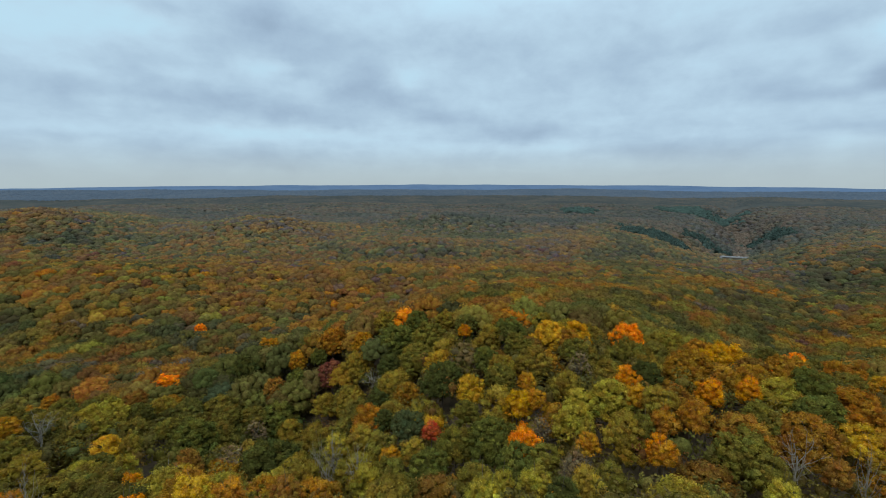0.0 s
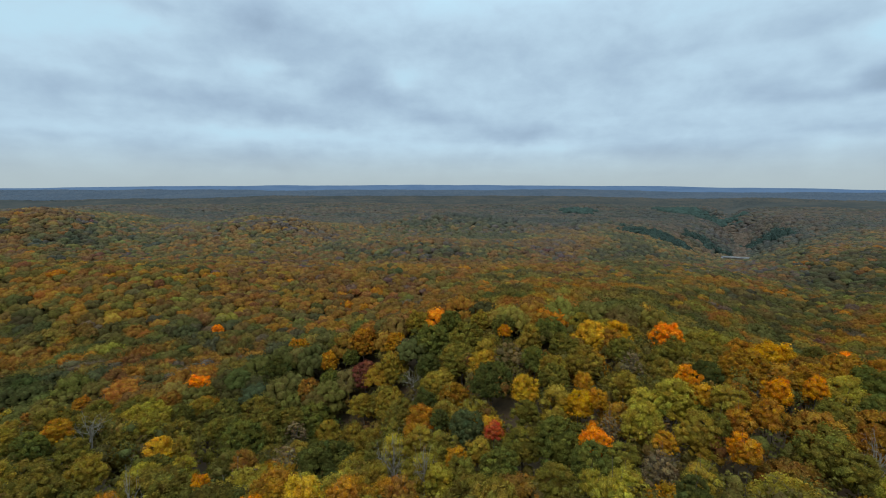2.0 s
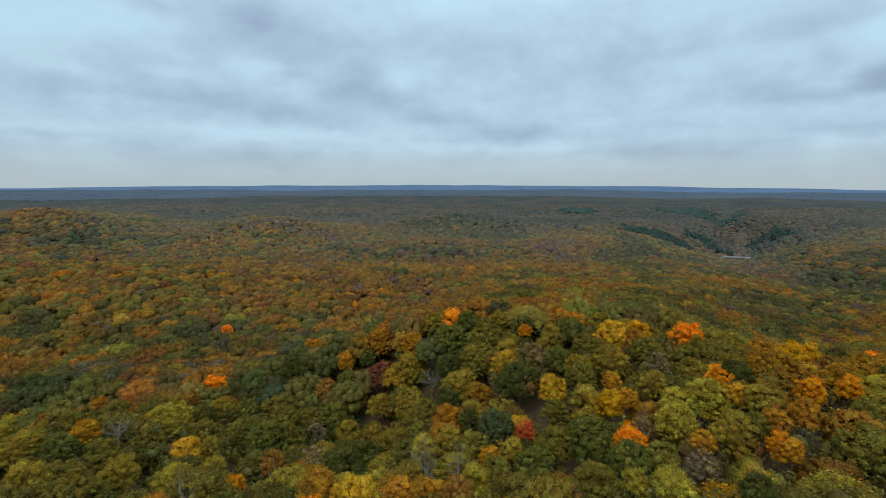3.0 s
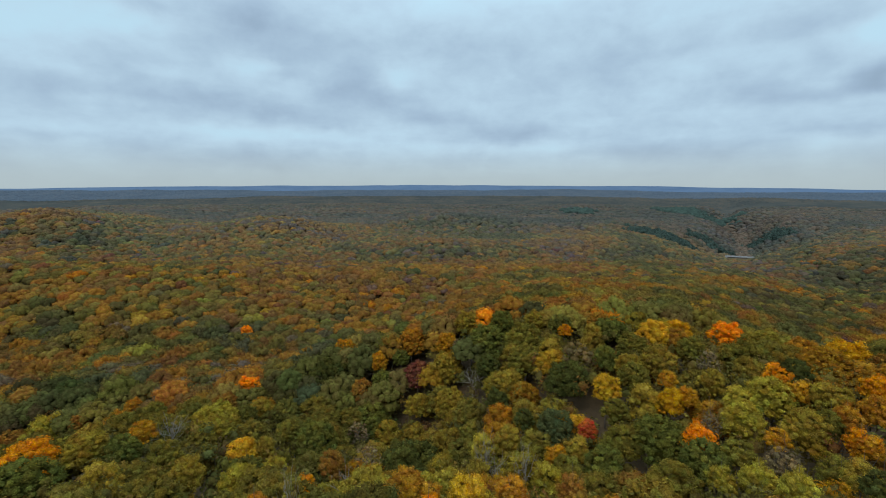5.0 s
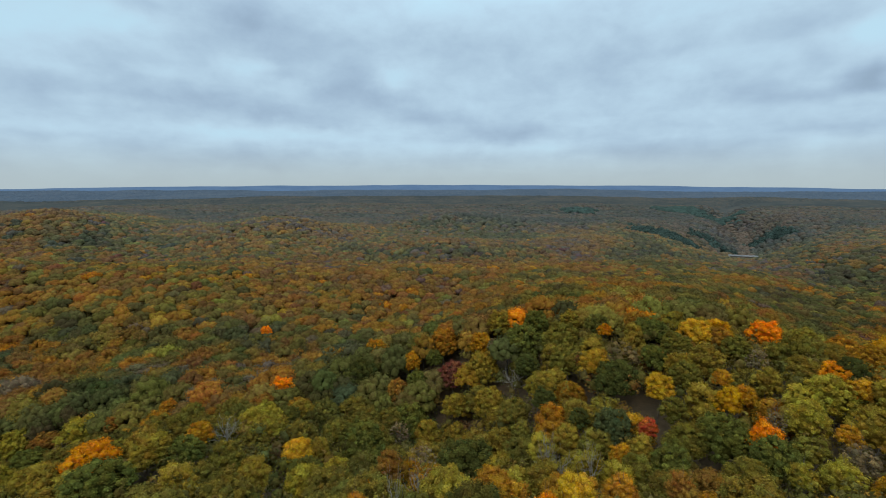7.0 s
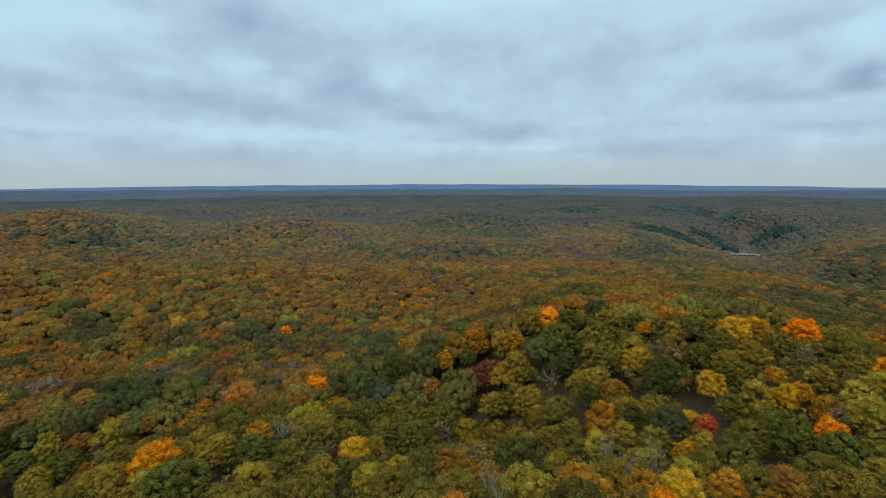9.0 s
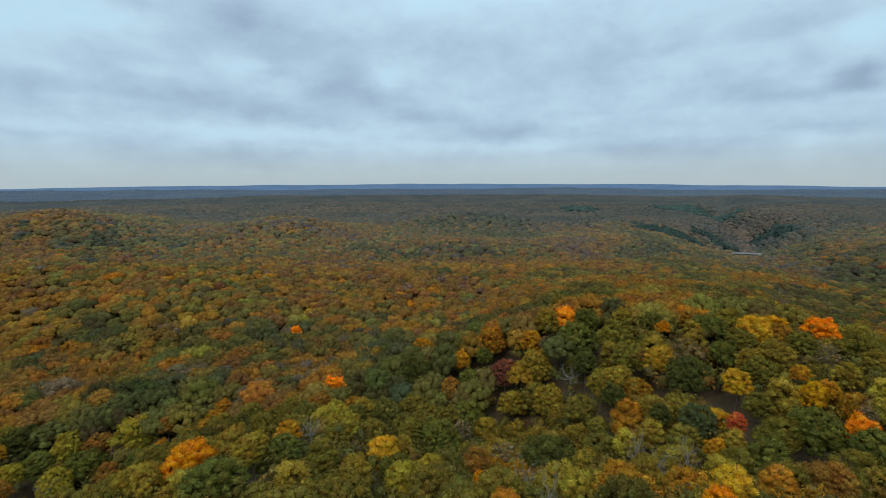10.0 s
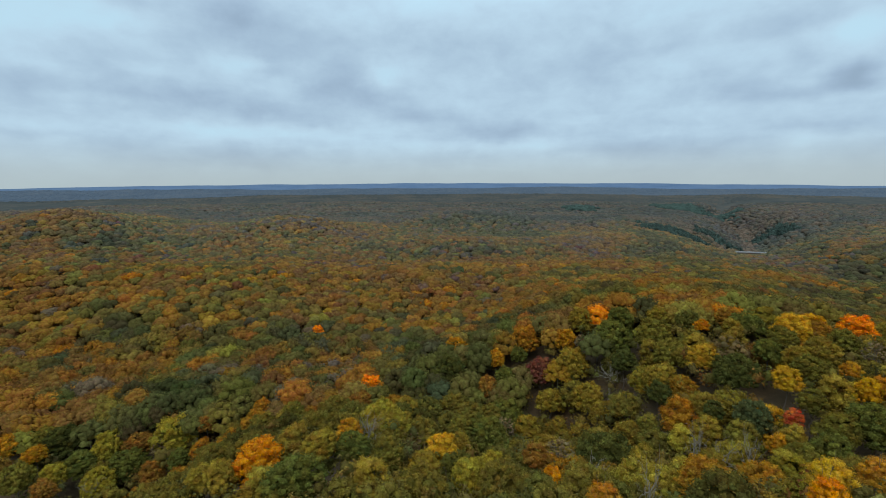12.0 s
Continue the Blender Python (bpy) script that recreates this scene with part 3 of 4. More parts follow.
def tube(points, radii, sides=5):
    """A tapered limb through the points."""
    pts = np.asarray(points, float)
    way = unit(np.gradient(pts, axis=0))
    side = unit(np.cross(way, np.array((0.31, 0.92, 0.23))))
    other = np.cross(way, side)
    a = np.arange(sides) / sides * 2 * math.pi
    v = pts[:, None] + (side[:, None] * np.cos(a)[None, :, None] + other[:, None] * np.sin(a)[None, :, None]) * np.asarray(radii)[:, None, None]
    i, j = np.meshgrid(np.arange(len(pts) - 1), np.arange(sides), indexing="ij")
    k = (j + 1) % sides
    return v.reshape(-1, 3), np.stack([i * sides + j, i * sides + k, (i + 1) * sides + k, (i + 1) * sides + j], -1).reshape(-1, 4)


def joined(pieces):
    vs, fs, n = [], [], 0
    for v, f in pieces:
        vs.append(v)
        fs.append(f + n)
        n += len(v)
    return np.concatenate(vs), np.concatenate(fs)


def bent(a, b, r, steps=4, sag=0.12):
    t = np.linspace(0, 1, steps)[:, None]
    p = a + (b - a) * t
    p[1:-1] += r.normal(size=(steps - 2, 3)) * np.linalg.norm(b - a) * sag
    return p


def trunk_mesh(name, seed, tips, height, mat, bare=False):
    """Trunk from the ground up into the crown, with limbs to the boughs; lengths in crown radii."""
    r = np.random.default_rng(seed)
    base = np.array((0, 0, -height))
    top = np.array((0.06, -0.05, 0.25))
    spine = bent(base, top, r, 6, 0.018)
    pieces = [tube(spine, np.linspace(0.062, 0.022, 6) * (1.2 if bare else 1), 6)]
    for tip in tips:
        start = spine[-1] + (spine[2] - spine[-1]) * r.uniform(0.05, 0.75)
        limb = bent(start, tip * 0.94, r, 5 if bare else 4, 0.06)
        pieces.append(tube(limb, np.linspace(0.026, 0.007, len(limb)), 4 if bare else 3))
        if bare:
            for _ in range(5):
                a = limb[r.integers(1, 5)]
                b = a + unit(unit(tip) + 0.8 * r.normal(size=3) + np.array((0, 0, 0.35))) * r.uniform(0.25, 0.55)
                twig = bent(a, b, r, 4, 0.07)
                pieces.append(tube(twig, np.linspace(0.009, 0.0035, 4), 3))
                for _ in range(2):
                    c = twig[r.integers(1, 4)]
                    pieces.append(tube(bent(c, c + unit(b - a + 0.6 * r.normal(size=3)) * r.uniform(0.12, 0.28), r, 3, 0.06), np.linspace(0.005, 0.0022, 3), 3))
    v, f = joined(pieces)
    return mesh_of(name, v, f, mat)


# Form: name, boughs, flatness, sprays a bough, spray size, thinness, lowest bough.
FORMS = {
    "maple": ("maple_tree", 86, 1.23, 36, 0.039, 0.0, -0.35),
    "maple_b": ("maple_tree", 74, 1.38, 36, 0.039, 0.0, -0.35),
    "maple_c": ("maple_tree", 94, 1.16, 36, 0.039, 0.0, -0.35),
    "oak": ("oak_tree", 91, 1.10, 36, 0.039, 0.0, -0.35),
    "oak_b": ("oak_tree", 100, 1.21, 36, 0.039, 0.05, -0.35),
    "oak_c": ("oak_tree", 80, 1.08, 36, 0.039, 0.0, -0.35),
    "oak_d": ("oak_tree", 106, 1.30, 36, 0.039, 0.0, -0.35),
    "hickory": ("hickory_tree", 83, 1.56, 36, 0.039, 0.08, -0.35),
    "hickory_b": ("hickory_tree", 76, 1.71, 36, 0.039, 0.15, -0.35),
    "poplar": ("poplar_tree", 86, 1.81, 36, 0.039, 0.15, -0.35),
    "oak_broad": ("oak_tree", 148, 1.04, 36, 0.034, 0.0, -0.35),
    "oak_broad_b": ("oak_tree", 140, 1.16, 36, 0.034, 0.0, -0.35),
    "maple_broad": ("maple_tree", 140, 1.21, 36, 0.034, 0.0, -0.35),
    "young_oak": ("oak_tree", 56, 1.21, 36, 0.043, 0.0, -0.35),
    "young_maple": ("maple_tree", 52, 1.49, 36, 0.043, 0.0, -0.35),
    "ash": ("ash_tree", 62, 1.43, 15, 0.034, 0.55, -0.35),
    "ash_b": ("ash_tree", 50, 1.54, 10, 0.034, 0.7, -0.35),
}
FIRST = {}
FORM_NAMES = list(FORMS)


def first_tree(form):
    kind, boughs, flatness, sprays, size, thin, low = FORMS[form]
    seed = 100 + FORM_NAMES.index(form)
    crown, tips = crown_mesh(form + "_crown", seed, boughs, flatness, sprays, size, thin, low)
    root = new(kind)
    trunk = new("trunk", trunk_mesh(form + "_trunk", seed, tips[:: 12 if thin < 0.3 else 4], 2.6, BARK, thin > 0.3))
    leaves = new("crown", crown)
    for o in (trunk, leaves):
        o.parent = root
        o.location.z = 2.6
    tagged(root, category="tree", group="woodland trees")
    return root


def first_bare(form):
    seed = {"bare": 301, "bare_b": 302}[form]
    r = np.random.default_rng(seed)
    tips = lumps(r, 12, 0.0) * np.array((0.9, 0.9, 1.1))
    root = new("bare_tree")
    trunk = new("trunk", trunk_mesh(form, seed, tips, 2.6, PALE_BARK, True))
    trunk.parent = root
    trunk.location.z = 2.6
    tagged(root, category="tree", group="woodland trees")
    return root


def plant(x, y, radius, colour, form, lift=0.0, calmed=0.0):
    """One tree, its foot on the ground, its crown's middle near the height of the canopy there."""
    top = float(canopy(x, y)) - (FORMS[form][2] if form in FORMS else 1.0) * radius + lift
    foot = float(ground_height(x, y))
    wide = rng.uniform(0.86, 1.16)
    m = pose(x, y, foot, 0, 0, rng.uniform(0, 360)) @ Matrix.Diagonal((radius * wide, radius / wide, radius, 1))
    if form not in FIRST:
        FIRST[form] = first_bare(form) if form.startswith("bare") else first_tree(form)
        tree = FIRST[form]
        tree.matrix_basis = m
    else:
        tree = copy_thing(FIRST[form], pose(0, 0, 0))
        tree.matrix_basis = m
    # the crown keeps its shape; the trunk below it is as long as the ground asks
    for o in tree.children:
        o.location.z = (top - foot) / radius
        if o.name.startswith("crown"):
            o.color = (*((np.array(colour) * (1 - calmed) + np.array((0.118, 0.086, 0.022)) * calmed) * np.array((1.12, 0.99, 0.84)) * rng.uniform(0.85, 1.1)), 1)
        else:
            o.scale.z = (top - foot) / radius / 2.6
    if colour in (BARE, BARE_BROWN):
        tagged(tree, "bare pale tree with leafless branching twigs" if colour == BARE else "leafless grey-brown tree with fine dark twigs")
    else:
        tagged(tree, f"{tree.name.split('_')[0]} with a {'small rounded' if form[:3] == 'you' else 'rounded' if form[:3] in ('map', 'oak') else 'tall' if form[:3] in ('hic', 'pop') else 'thin open'} crown of {WORDS[colour]} autumn leaves")
    return tree


TAKEN = []


def form_for(colour, r):
    if colour in (BARE, BARE_BROWN):
        return "bare" if colour == BARE else "bare_b"
    if colour in (GREY, DARK_RED):
        return ("ash", "ash_b")[rng.integers(2)]
    if r < 3.55:
        return ("young_oak", "young_maple")[rng.integers(2)]
    if r > 5.6:
        return ("oak_broad", "oak_broad_b", "maple_broad")[rng.integers(3)]
    if colour in (BRIGHT_ORANGE, ORANGE, RED, RUST):
        return ("maple", "maple_b", "maple_c", "hickory")[rng.integers(4)]
    if colour in (YELLOW, GOLD, OLIVE_GOLD, YELLOW_GREEN):
        return ("hickory", "poplar", "hickory_b", "oak_b", "maple_b", "oak_d")[rng.integers(6)]
    return ("oak", "oak_b", "oak_c", "maple", "hickory", "oak_d", "maple_c")[rng.integers(7)]


def grove(colour, places):
    for x, y, r in places:
        plant(x, y, r, colour, form_for(colour, r) if y < 165 else "maple_broad", 0.45 * r if y > 165 else 0.3 * r)
        TAKEN.append((x, y, r * (0.3 if colour in (BARE, BARE_BROWN, GREY) else 0.9)))


# ---------------------------------------------------------------- trees of the near slope
grove(BRIGHT_ORANGE, ((-173, 287, 4.4), (-121, 175, 5.1), (62, 147, 5.9), (17, 85, 3.4), (91, 112, 4.4),))
grove(ORANGE, ((-136, 93, 5.5), (6, 150, 2.3), (-67, 84, 2.3), (44, 100, 3.1), (56, 88, 2.7), (39, 73, 2.3), (64, 88, 2.4), (-39, 49, 2.0),))
grove(RUST, ((-164, 166, 3.6), (-52, 187, 6.3), (-21, 114, 5.3), (82, 139, 5.5), (49, 81, 3.3), (43, 80, 2.7), (112, 120, 6.9), (90, 92, 5.3), (-184, 155, 3.8), (-66, 59, 2.3), (-28, 53, 2.0),))
grove(AMBER, ((-116, 104, 3.2), (-83, 192, 5.9), (-66, 180, 4.4), (-36, 177, 4.9), (-12, 90, 2.2), (42, 91, 2.3), (21, 107, 2.3), (22, 99, 2.4), (28, 78, 2.2), (39, 71, 2.0), (-248, 155, 3.9), (-262, 159, 4.5),))
grove(GOLD, ((77, 118, 7.3), (45, 146, 4.5), (18, 99, 3.4),))
grove(YELLOW, ((-91, 107, 4.3), (-34, 54, 2.7), (35, 143, 6.6), (7, 111, 3.8), (78, 78, 3.5),))
grove(YELLOW_GREEN, ((-111, 129, 7.5), (-201, 167, 8.7), (-85, 91, 4.8), (-79, 97, 4.2), (-27, 102, 3.5), (-41, 73, 3.9), (-15, 82, 4.1), (38, 94, 5.5), (28, 88, 4.9), (31, 94, 3.2), (11, 68, 2.3), (16, 66, 2.9), (6, 47, 2.0), (71, 89, 4.0), (44, 51, 2.0), (-226, 164, 6.6), (-219, 148, 6.9), (-236, 149, 4.6),))
grove(OLIVE_GOLD, ((-106, 79, 4.4), (-121, 93, 4.3), (-96, 89, 4.4), (-104, 147, 5.0), (-86, 108, 3.0), (-36, 167, 6.6), (-35, 150, 6.4), (-47, 159, 5.4), (-1, 142, 4.8), (-17, 134, 5.3), (-58, 150, 5.5), (-21, 102, 3.5), (-7, 91, 2.8), (-27, 185, 6.2), (-1, 168, 4.6), (45, 89, 3.0), (46, 85, 2.9), (16, 119, 4.0), (14, 102, 5.3), (30, 103, 3.5), (36, 81, 4.3), (20, 53, 2.2), (15, 146, 4.0), (-148, 90, 3.4), (-142, 88, 3.6),))
grove(OLIVE, ((-105, 96, 3.9), (-147, 153, 4.7), (-85, 123, 3.8), (-7, 159, 6.8), (-9, 142, 6.5), (-30, 115, 2.8), (-15, 97, 3.3), (53, 123, 7.6), (7, 75, 4.4), (15, 113, 4.2), (5, 100, 3.1), (39, 128, 4.3), (3, 90, 4.5), (20, 77, 2.9), (27, 64, 2.6), (39, 80, 2.2), (23, 133, 4.5), (53, 71, 5.2), (61, 80, 3.6), (53, 65, 2.9), (-246, 145, 5.9), (-252, 165, 4.6), (-11, 84, 3.5),))
grove(GREEN, ((-122, 79, 5.4), (-113, 94, 3.8), (-66, 157, 9.0), (-77, 122, 7.1), (-56, 179, 3.8), (-63, 172, 4.7), (-20, 167, 8.2), (-13, 176, 5.9), (11, 89, 6.3), (15, 79, 4.9), (-3, 85, 4.2), (22, 149, 5.5), (12, 125, 4.2), (75, 84, 4.8), (83, 96, 4.4), (-231, 155, 5.3), (-214, 157, 6.3), (-192, 154, 4.3),))
grove(DARK_GREEN, ((-86, 175, 9.0), (-1, 121, 6.7), (-46, 105, 9.0), (-16, 107, 2.6), (-21, 152, 4.7), (-21, 126, 3.5), (48, 100, 3.4), (15, 46, 2.0), (-245, 165, 7.7),))
grove(TEAL, ((-9, 102, 4.7),))
grove(BROWN, ((-187, 166, 3.6), (-123, 158, 5.3), (-71, 168, 5.1), (-20, 52, 2.0), (-66, 102, 3.5), (66, 68, 2.1), (-214, 164, 5.1), (-202, 152, 4.2), (-233, 141, 4.0),))
grove(GREY, ((-31, 171, 3.1), (-68, 143, 3.9), (-58, 109, 4.0), (37, 116, 3.2), (21, 88, 2.2), (24, 71, 3.3), (-204, 161, 3.5),))
grove(RED, ((-3, 96, 2.0),))
grove(DARK_RED, ((-48, 171, 5.8),))
grove(BARE, ((-26, 88, 3.3), (-29, 92, 2.0), (-19, 89, 3.0), (61, 70, 3.4), (71, 68, 2.0), (-218, 143, 4.0), (-60, 56, 2.0), (-27, 97, 2.8),))
grove(BARE_BROWN, ((-112, 109, 4.4), (-27, 151, 5.6), (-58, 84, 3.6),))


# ---------------------------------------------------------------- the rest of the woods
def lattice(y0, y1, step, margin):
    """Places for trees over the fan of land that the walk overlooks, shaken out of line."""
    xs, ys = np.meshgrid(np.arange(-90 - 1.12 * y1 - margin, 1.12 * y1 + margin, step), np.arange(y0, y1, step * 0.87))
    xs = xs + step * 0.5 * (np.arange(xs.shape[0]) % 2)[:, None]
    x, y = xs.ravel(), ys.ravel()
    x, y = x + rng.normal(size=x.shape) * step * 0.24, y + rng.normal(size=y.shape) * step * 0.24
    keep = (x > -90 - 1.06 * y - margin) & (x < 1.06 * y + margin)
    return x[keep], y[keep]


NEAR_EDGE, MID_EDGE, FAR_EDGE, BELT_EDGE, LAST_EDGE = 165, 430, 900, 1350, 2150
for step, least, most, room in ((8.6, 4.3, 6.8, 0.62),):
    x, y = lattice(46, NEAR_EDGE, step, 10)
    size = rng.uniform(least, most, len(x))
    kinds = choose_colours(x, y)
    for i in rng.permutation(len(x)):
        if all((x[i] - a) ** 2 + (y[i] - b) ** 2 > (room * (size[i] + c)) ** 2 for a, b, c in TAKEN):
            colour = HUES[kinds[i]]
            plant(float(x[i]), float(y[i]), float(size[i]), colour, form_for(colour, size[i]), float(rng.uniform(-4.0, 2.0)) - (2.5 if y[i] < 64 else 0), 0.34)
            TAKEN.append((float(x[i]), float(y[i]), float(size[i])))


def simple_crown(seed, level, boughs, flatness, sprays, spray_size, low, core=1.0):
    """A crown of unit radius with fewer leaves, for trees further off; triangles only."""
    r = np.random.default_rng(seed)
    bv, bf = BALLS[level]
    d = lumps(r, boughs, -0.6)
    limbs = lumps(r, 7, -0.4)
    reach = r.uniform(0.86, 1.05, boughs) * (0.7 + 0.32 * np.clip((d @ limbs.T).max(1), 0, 1) ** 6)
    near = np.argmax(bv @ d.T, 1)
    v = bv * (reach[near] * knobbly(bv, d, 0.4, 8) * (1 + (0.12 if level == 1 else 0.04) * r.normal(size=len(bv))))[:, None] * np.array((1, 1, flatness)) * core
    f = bf[(bv[bf].mean(1)[:, 2] > low)]
    if sprays:
        k = r.integers(0, boughs, sprays)
        q = unit(r.normal(size=(sprays, 3)) + d[k] * 0.5 + np.array((0, 0, 0.4)))
        place = (d[k] * (reach[k] - 0.15)[:, None] + q * (0.95 / math.sqrt(boughs)) * r.uniform(0.7, 1.15, (sprays, 1))) * np.array((1, 1, flatness))
        lv, lf = leaf_triangles(place, unit(q + 0.35 * r.normal(size=q.shape)), spray_size, r)
        f = np.concatenate([f, lf + len(v)])
        v = np.concatenate([v, lv])
    return v, f


def lobed_crown(seed, lobes, flatness, sprays, spray_size, full=0.86, low=-0.1):
    """A broad crown of unit radius that its great limbs divide into lobes; each lobe is rough with leaf sprays."""
    r = np.random.default_rng(seed)
    bv, bf = BALLS[1]
    bf = bf[bv[bf].mean(1)[:, 2] > low]
    d = lumps(r, lobes, -0.15)
    size = r.uniform(0.42, 0.62, lobes) * (6 / lobes) ** 0.3
    at = d * (0.98 - size)[:, None] * np.array((r.uniform(0.85, 1.2), r.uniform(0.85, 1.2), flatness)) * r.uniform(0.85, 1.1, (lobes, 1))
    vs, fs, n = [], [], 0
    for p, a in zip(at, size):
        vs.append(p + bv * a * full * (1 + 0.1 * r.normal(size=(len(bv), 1))) * np.array((1, 1, 0.5 + 0.4 * flatness)))
        fs.append(bf + n)
        n += len(bv)
    if sprays:
        k = r.choice(lobes, sprays * 2, p=size ** 2 / (size ** 2).sum())
        q = unit(r.normal(size=(len(k), 3)) + d[k] * 0.5 + np.array((0, 0, 0.5)))
        knob = np.sin(q @ r.normal(size=(3, 3)) * 4.5).sum(1) * 0.05
        place = at[k] + q * (size[k] * (r.uniform(0.86, 1.12, len(k)) + knob))[:, None] * np.array((1, 1, 0.5 + 0.4 * flatness))
        outside = np.all((np.linalg.norm(place[:, None] - at[None], axis=2) > size[None] * 0.85) | (np.arange(lobes)[None] == k[:, None]), 1)
        place, q = place[outside][:sprays], q[outside][:sprays]
        lv, lf = leaf_triangles(place, unit(q + 0.35 * r.normal(size=q.shape)), spray_size, r)
        vs.append(lv)
        fs.append(lf + n)
    return np.concatenate(vs), np.concatenate(fs)


BRIDGE_A, BRIDGE_B, DECK = np.array((539.0, 886.0)), np.array((590.0, 867.0)), -17.0


def clearing(x, y):
    """No trees on the road over the bridge, nor in the water below it."""
    way = (BRIDGE_B - BRIDGE_A) / np.linalg.norm(BRIDGE_B - BRIDGE_A)
    u, v = (x - BRIDGE_A[0]) * way[0] + (y - BRIDGE_A[1]) * way[1], (y - BRIDGE_A[1]) * way[0] - (x - BRIDGE_A[0]) * way[1]
    return (np.abs(v) < 9) & (u > -40) & (u < 90) | (u > -6) & (u < 74) & (v > -70) & (v < 24)


def hazed(tone, y):
    """Haze of distance painted into leaf colour: crowns further off draw closer together."""
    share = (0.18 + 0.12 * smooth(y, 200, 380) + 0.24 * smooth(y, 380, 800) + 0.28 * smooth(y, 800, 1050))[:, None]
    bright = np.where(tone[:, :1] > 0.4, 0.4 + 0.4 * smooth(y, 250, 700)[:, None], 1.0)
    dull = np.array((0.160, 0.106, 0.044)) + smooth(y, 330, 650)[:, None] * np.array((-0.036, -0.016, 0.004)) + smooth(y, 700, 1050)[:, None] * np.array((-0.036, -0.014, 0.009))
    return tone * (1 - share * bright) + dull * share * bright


def woods(name, x, y, radius, pick, shapes, pine_shapes, label, sink=0.5, posts=False, leaves=CANOPY_LEAVES):
    """Many trees in one mesh, each with its colour."""
    keep = ~clearing(x, y)
    x, y, radius, pick = x[keep], y[keep], radius[keep], pick[keep]
    pines = pine_stand(x, y)
    z = canopy(x, y) - sink * radius + crest(x, y) * (2 + 4 * smooth(y, 180, 420) + 4 * smooth(y, 420, 900)) * smooth(y, 150, 220) * (1 - smooth(y, 1400, 2000))
    turn, kind = rng.uniform(0, 2 * math.pi, len(x)), rng.integers(0, len(shapes), len(x))
    vs, fs, cs, n = [], [], [], 0
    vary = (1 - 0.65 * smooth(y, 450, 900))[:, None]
    tone = hazed(PALETTE[pick], y) * (0.96 + vary * rng.uniform(-0.14, 0.14, (len(x), 1))) * (1 + 0.07 * vary * rng.normal(size=(len(x), 3)))
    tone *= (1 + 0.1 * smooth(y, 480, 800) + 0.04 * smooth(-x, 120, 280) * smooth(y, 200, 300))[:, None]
    # further off less red and more blue, as haze put into the colour
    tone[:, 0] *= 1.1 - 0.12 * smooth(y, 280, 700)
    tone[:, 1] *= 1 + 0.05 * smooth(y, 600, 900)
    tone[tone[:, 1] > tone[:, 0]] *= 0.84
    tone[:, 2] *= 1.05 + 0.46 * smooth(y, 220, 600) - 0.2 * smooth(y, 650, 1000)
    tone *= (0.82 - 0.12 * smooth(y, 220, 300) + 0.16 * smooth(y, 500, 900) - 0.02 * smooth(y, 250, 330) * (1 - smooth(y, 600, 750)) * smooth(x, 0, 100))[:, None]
    tone[pick == HUES.index(PALE)] = np.array(PALE)
    tone[pines] = np.array((0.047, 0.067, 0.053)) * rng.uniform(0.8, 1.25, (int(pines.sum()), 1))
    tall = rng.uniform(0.85, 1.2, len(x))
    lift = rng.normal(size=len(x)) * (1.3 - 0.9 * smooth(y, 180, 330))
    for k in range(len(shapes)):
        for is_pine, (tv, tf) in ((False, shapes[k]), (True, pine_shapes[k % len(pine_shapes)])):
            i = np.nonzero((kind == k) & (pines == is_pine))[0]
            if not len(i):
                continue
            c, s = np.cos(turn[i])[:, None], np.sin(turn[i])[:, None]
            v = np.stack([tv[:, 0] * c - tv[:, 1] * s, tv[:, 0] * s + tv[:, 1] * c, tv[:, 2] * tall[i][:, None]], -1) * radius[i][:, None, None]
            v += np.stack([x[i], y[i], z[i] + lift[i]], -1)[:, None]
            vs.append(v.reshape(-1, 3))
            fs.append((tf[None] + (np.arange(len(i)) * len(tv))[:, None, None]).reshape(-1, 3) + n)
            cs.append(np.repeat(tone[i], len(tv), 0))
            n += len(vs[-1])
    if posts:
        a = np.arange(3) * 2 * math.pi / 3
        g = ground_height(x, y)
        foot = np.stack([x[:, None] + 0.28 * np.cos(a), y[:, None] + 0.28 * np.sin(a), np.repeat(g[:, None], 3, 1)], -1)
        head = foot.copy()
        head[:, :, 2] = z[:, None]
        vs.append(np.concatenate([foot, head], 1).reshape(-1, 3))
        t = np.array(((0, 1, 4), (0, 4, 3), (1, 2, 5), (1, 5, 4), (2, 0, 3), (2, 3, 5)))
        fs.append((t[None] + (np.arange(len(x)) * 6)[:, None, None]).reshape(-1, 3) + n)
        cs.append(np.full((len(x) * 6, 3), 0.15) * np.array((1, 0.88, 0.75)))
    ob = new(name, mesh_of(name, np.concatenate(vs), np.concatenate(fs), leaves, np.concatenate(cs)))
    return tagged(ob, label, "woods", kind="stuff")


x, y = lattice(NEAR_EDGE, MID_EDGE, 8.4, 16)
free = np.ones(len(x), bool)
for a, b, c in TAKEN:
    if b > NEAR_EDGE - 12:
        free &= np.hypot(x - a, y - b) > (0.62 if b > 175 else 0.56) * (c + 4.6)
x, y = x[free], y[free]
mid = [lobed_crown(400 + k, 9 + k % 4, (0.66, 0.76, 0.6, 0.8, 0.7, 0.72)[k % 6], 150, 0.05, 0.88, -0.35) for k in range(12)]
close = [lobed_crown(460 + k, 32 + k % 6, (0.9, 1.05, 0.8, 1.1, 0.95, 1.0)[k % 6], 500, 0.045, 0.72, -0.3) for k in range(10)]
mid_pines = [simple_crown(430, 2, 30, 1.4, 160, 0.12, -0.8, 0.85)]
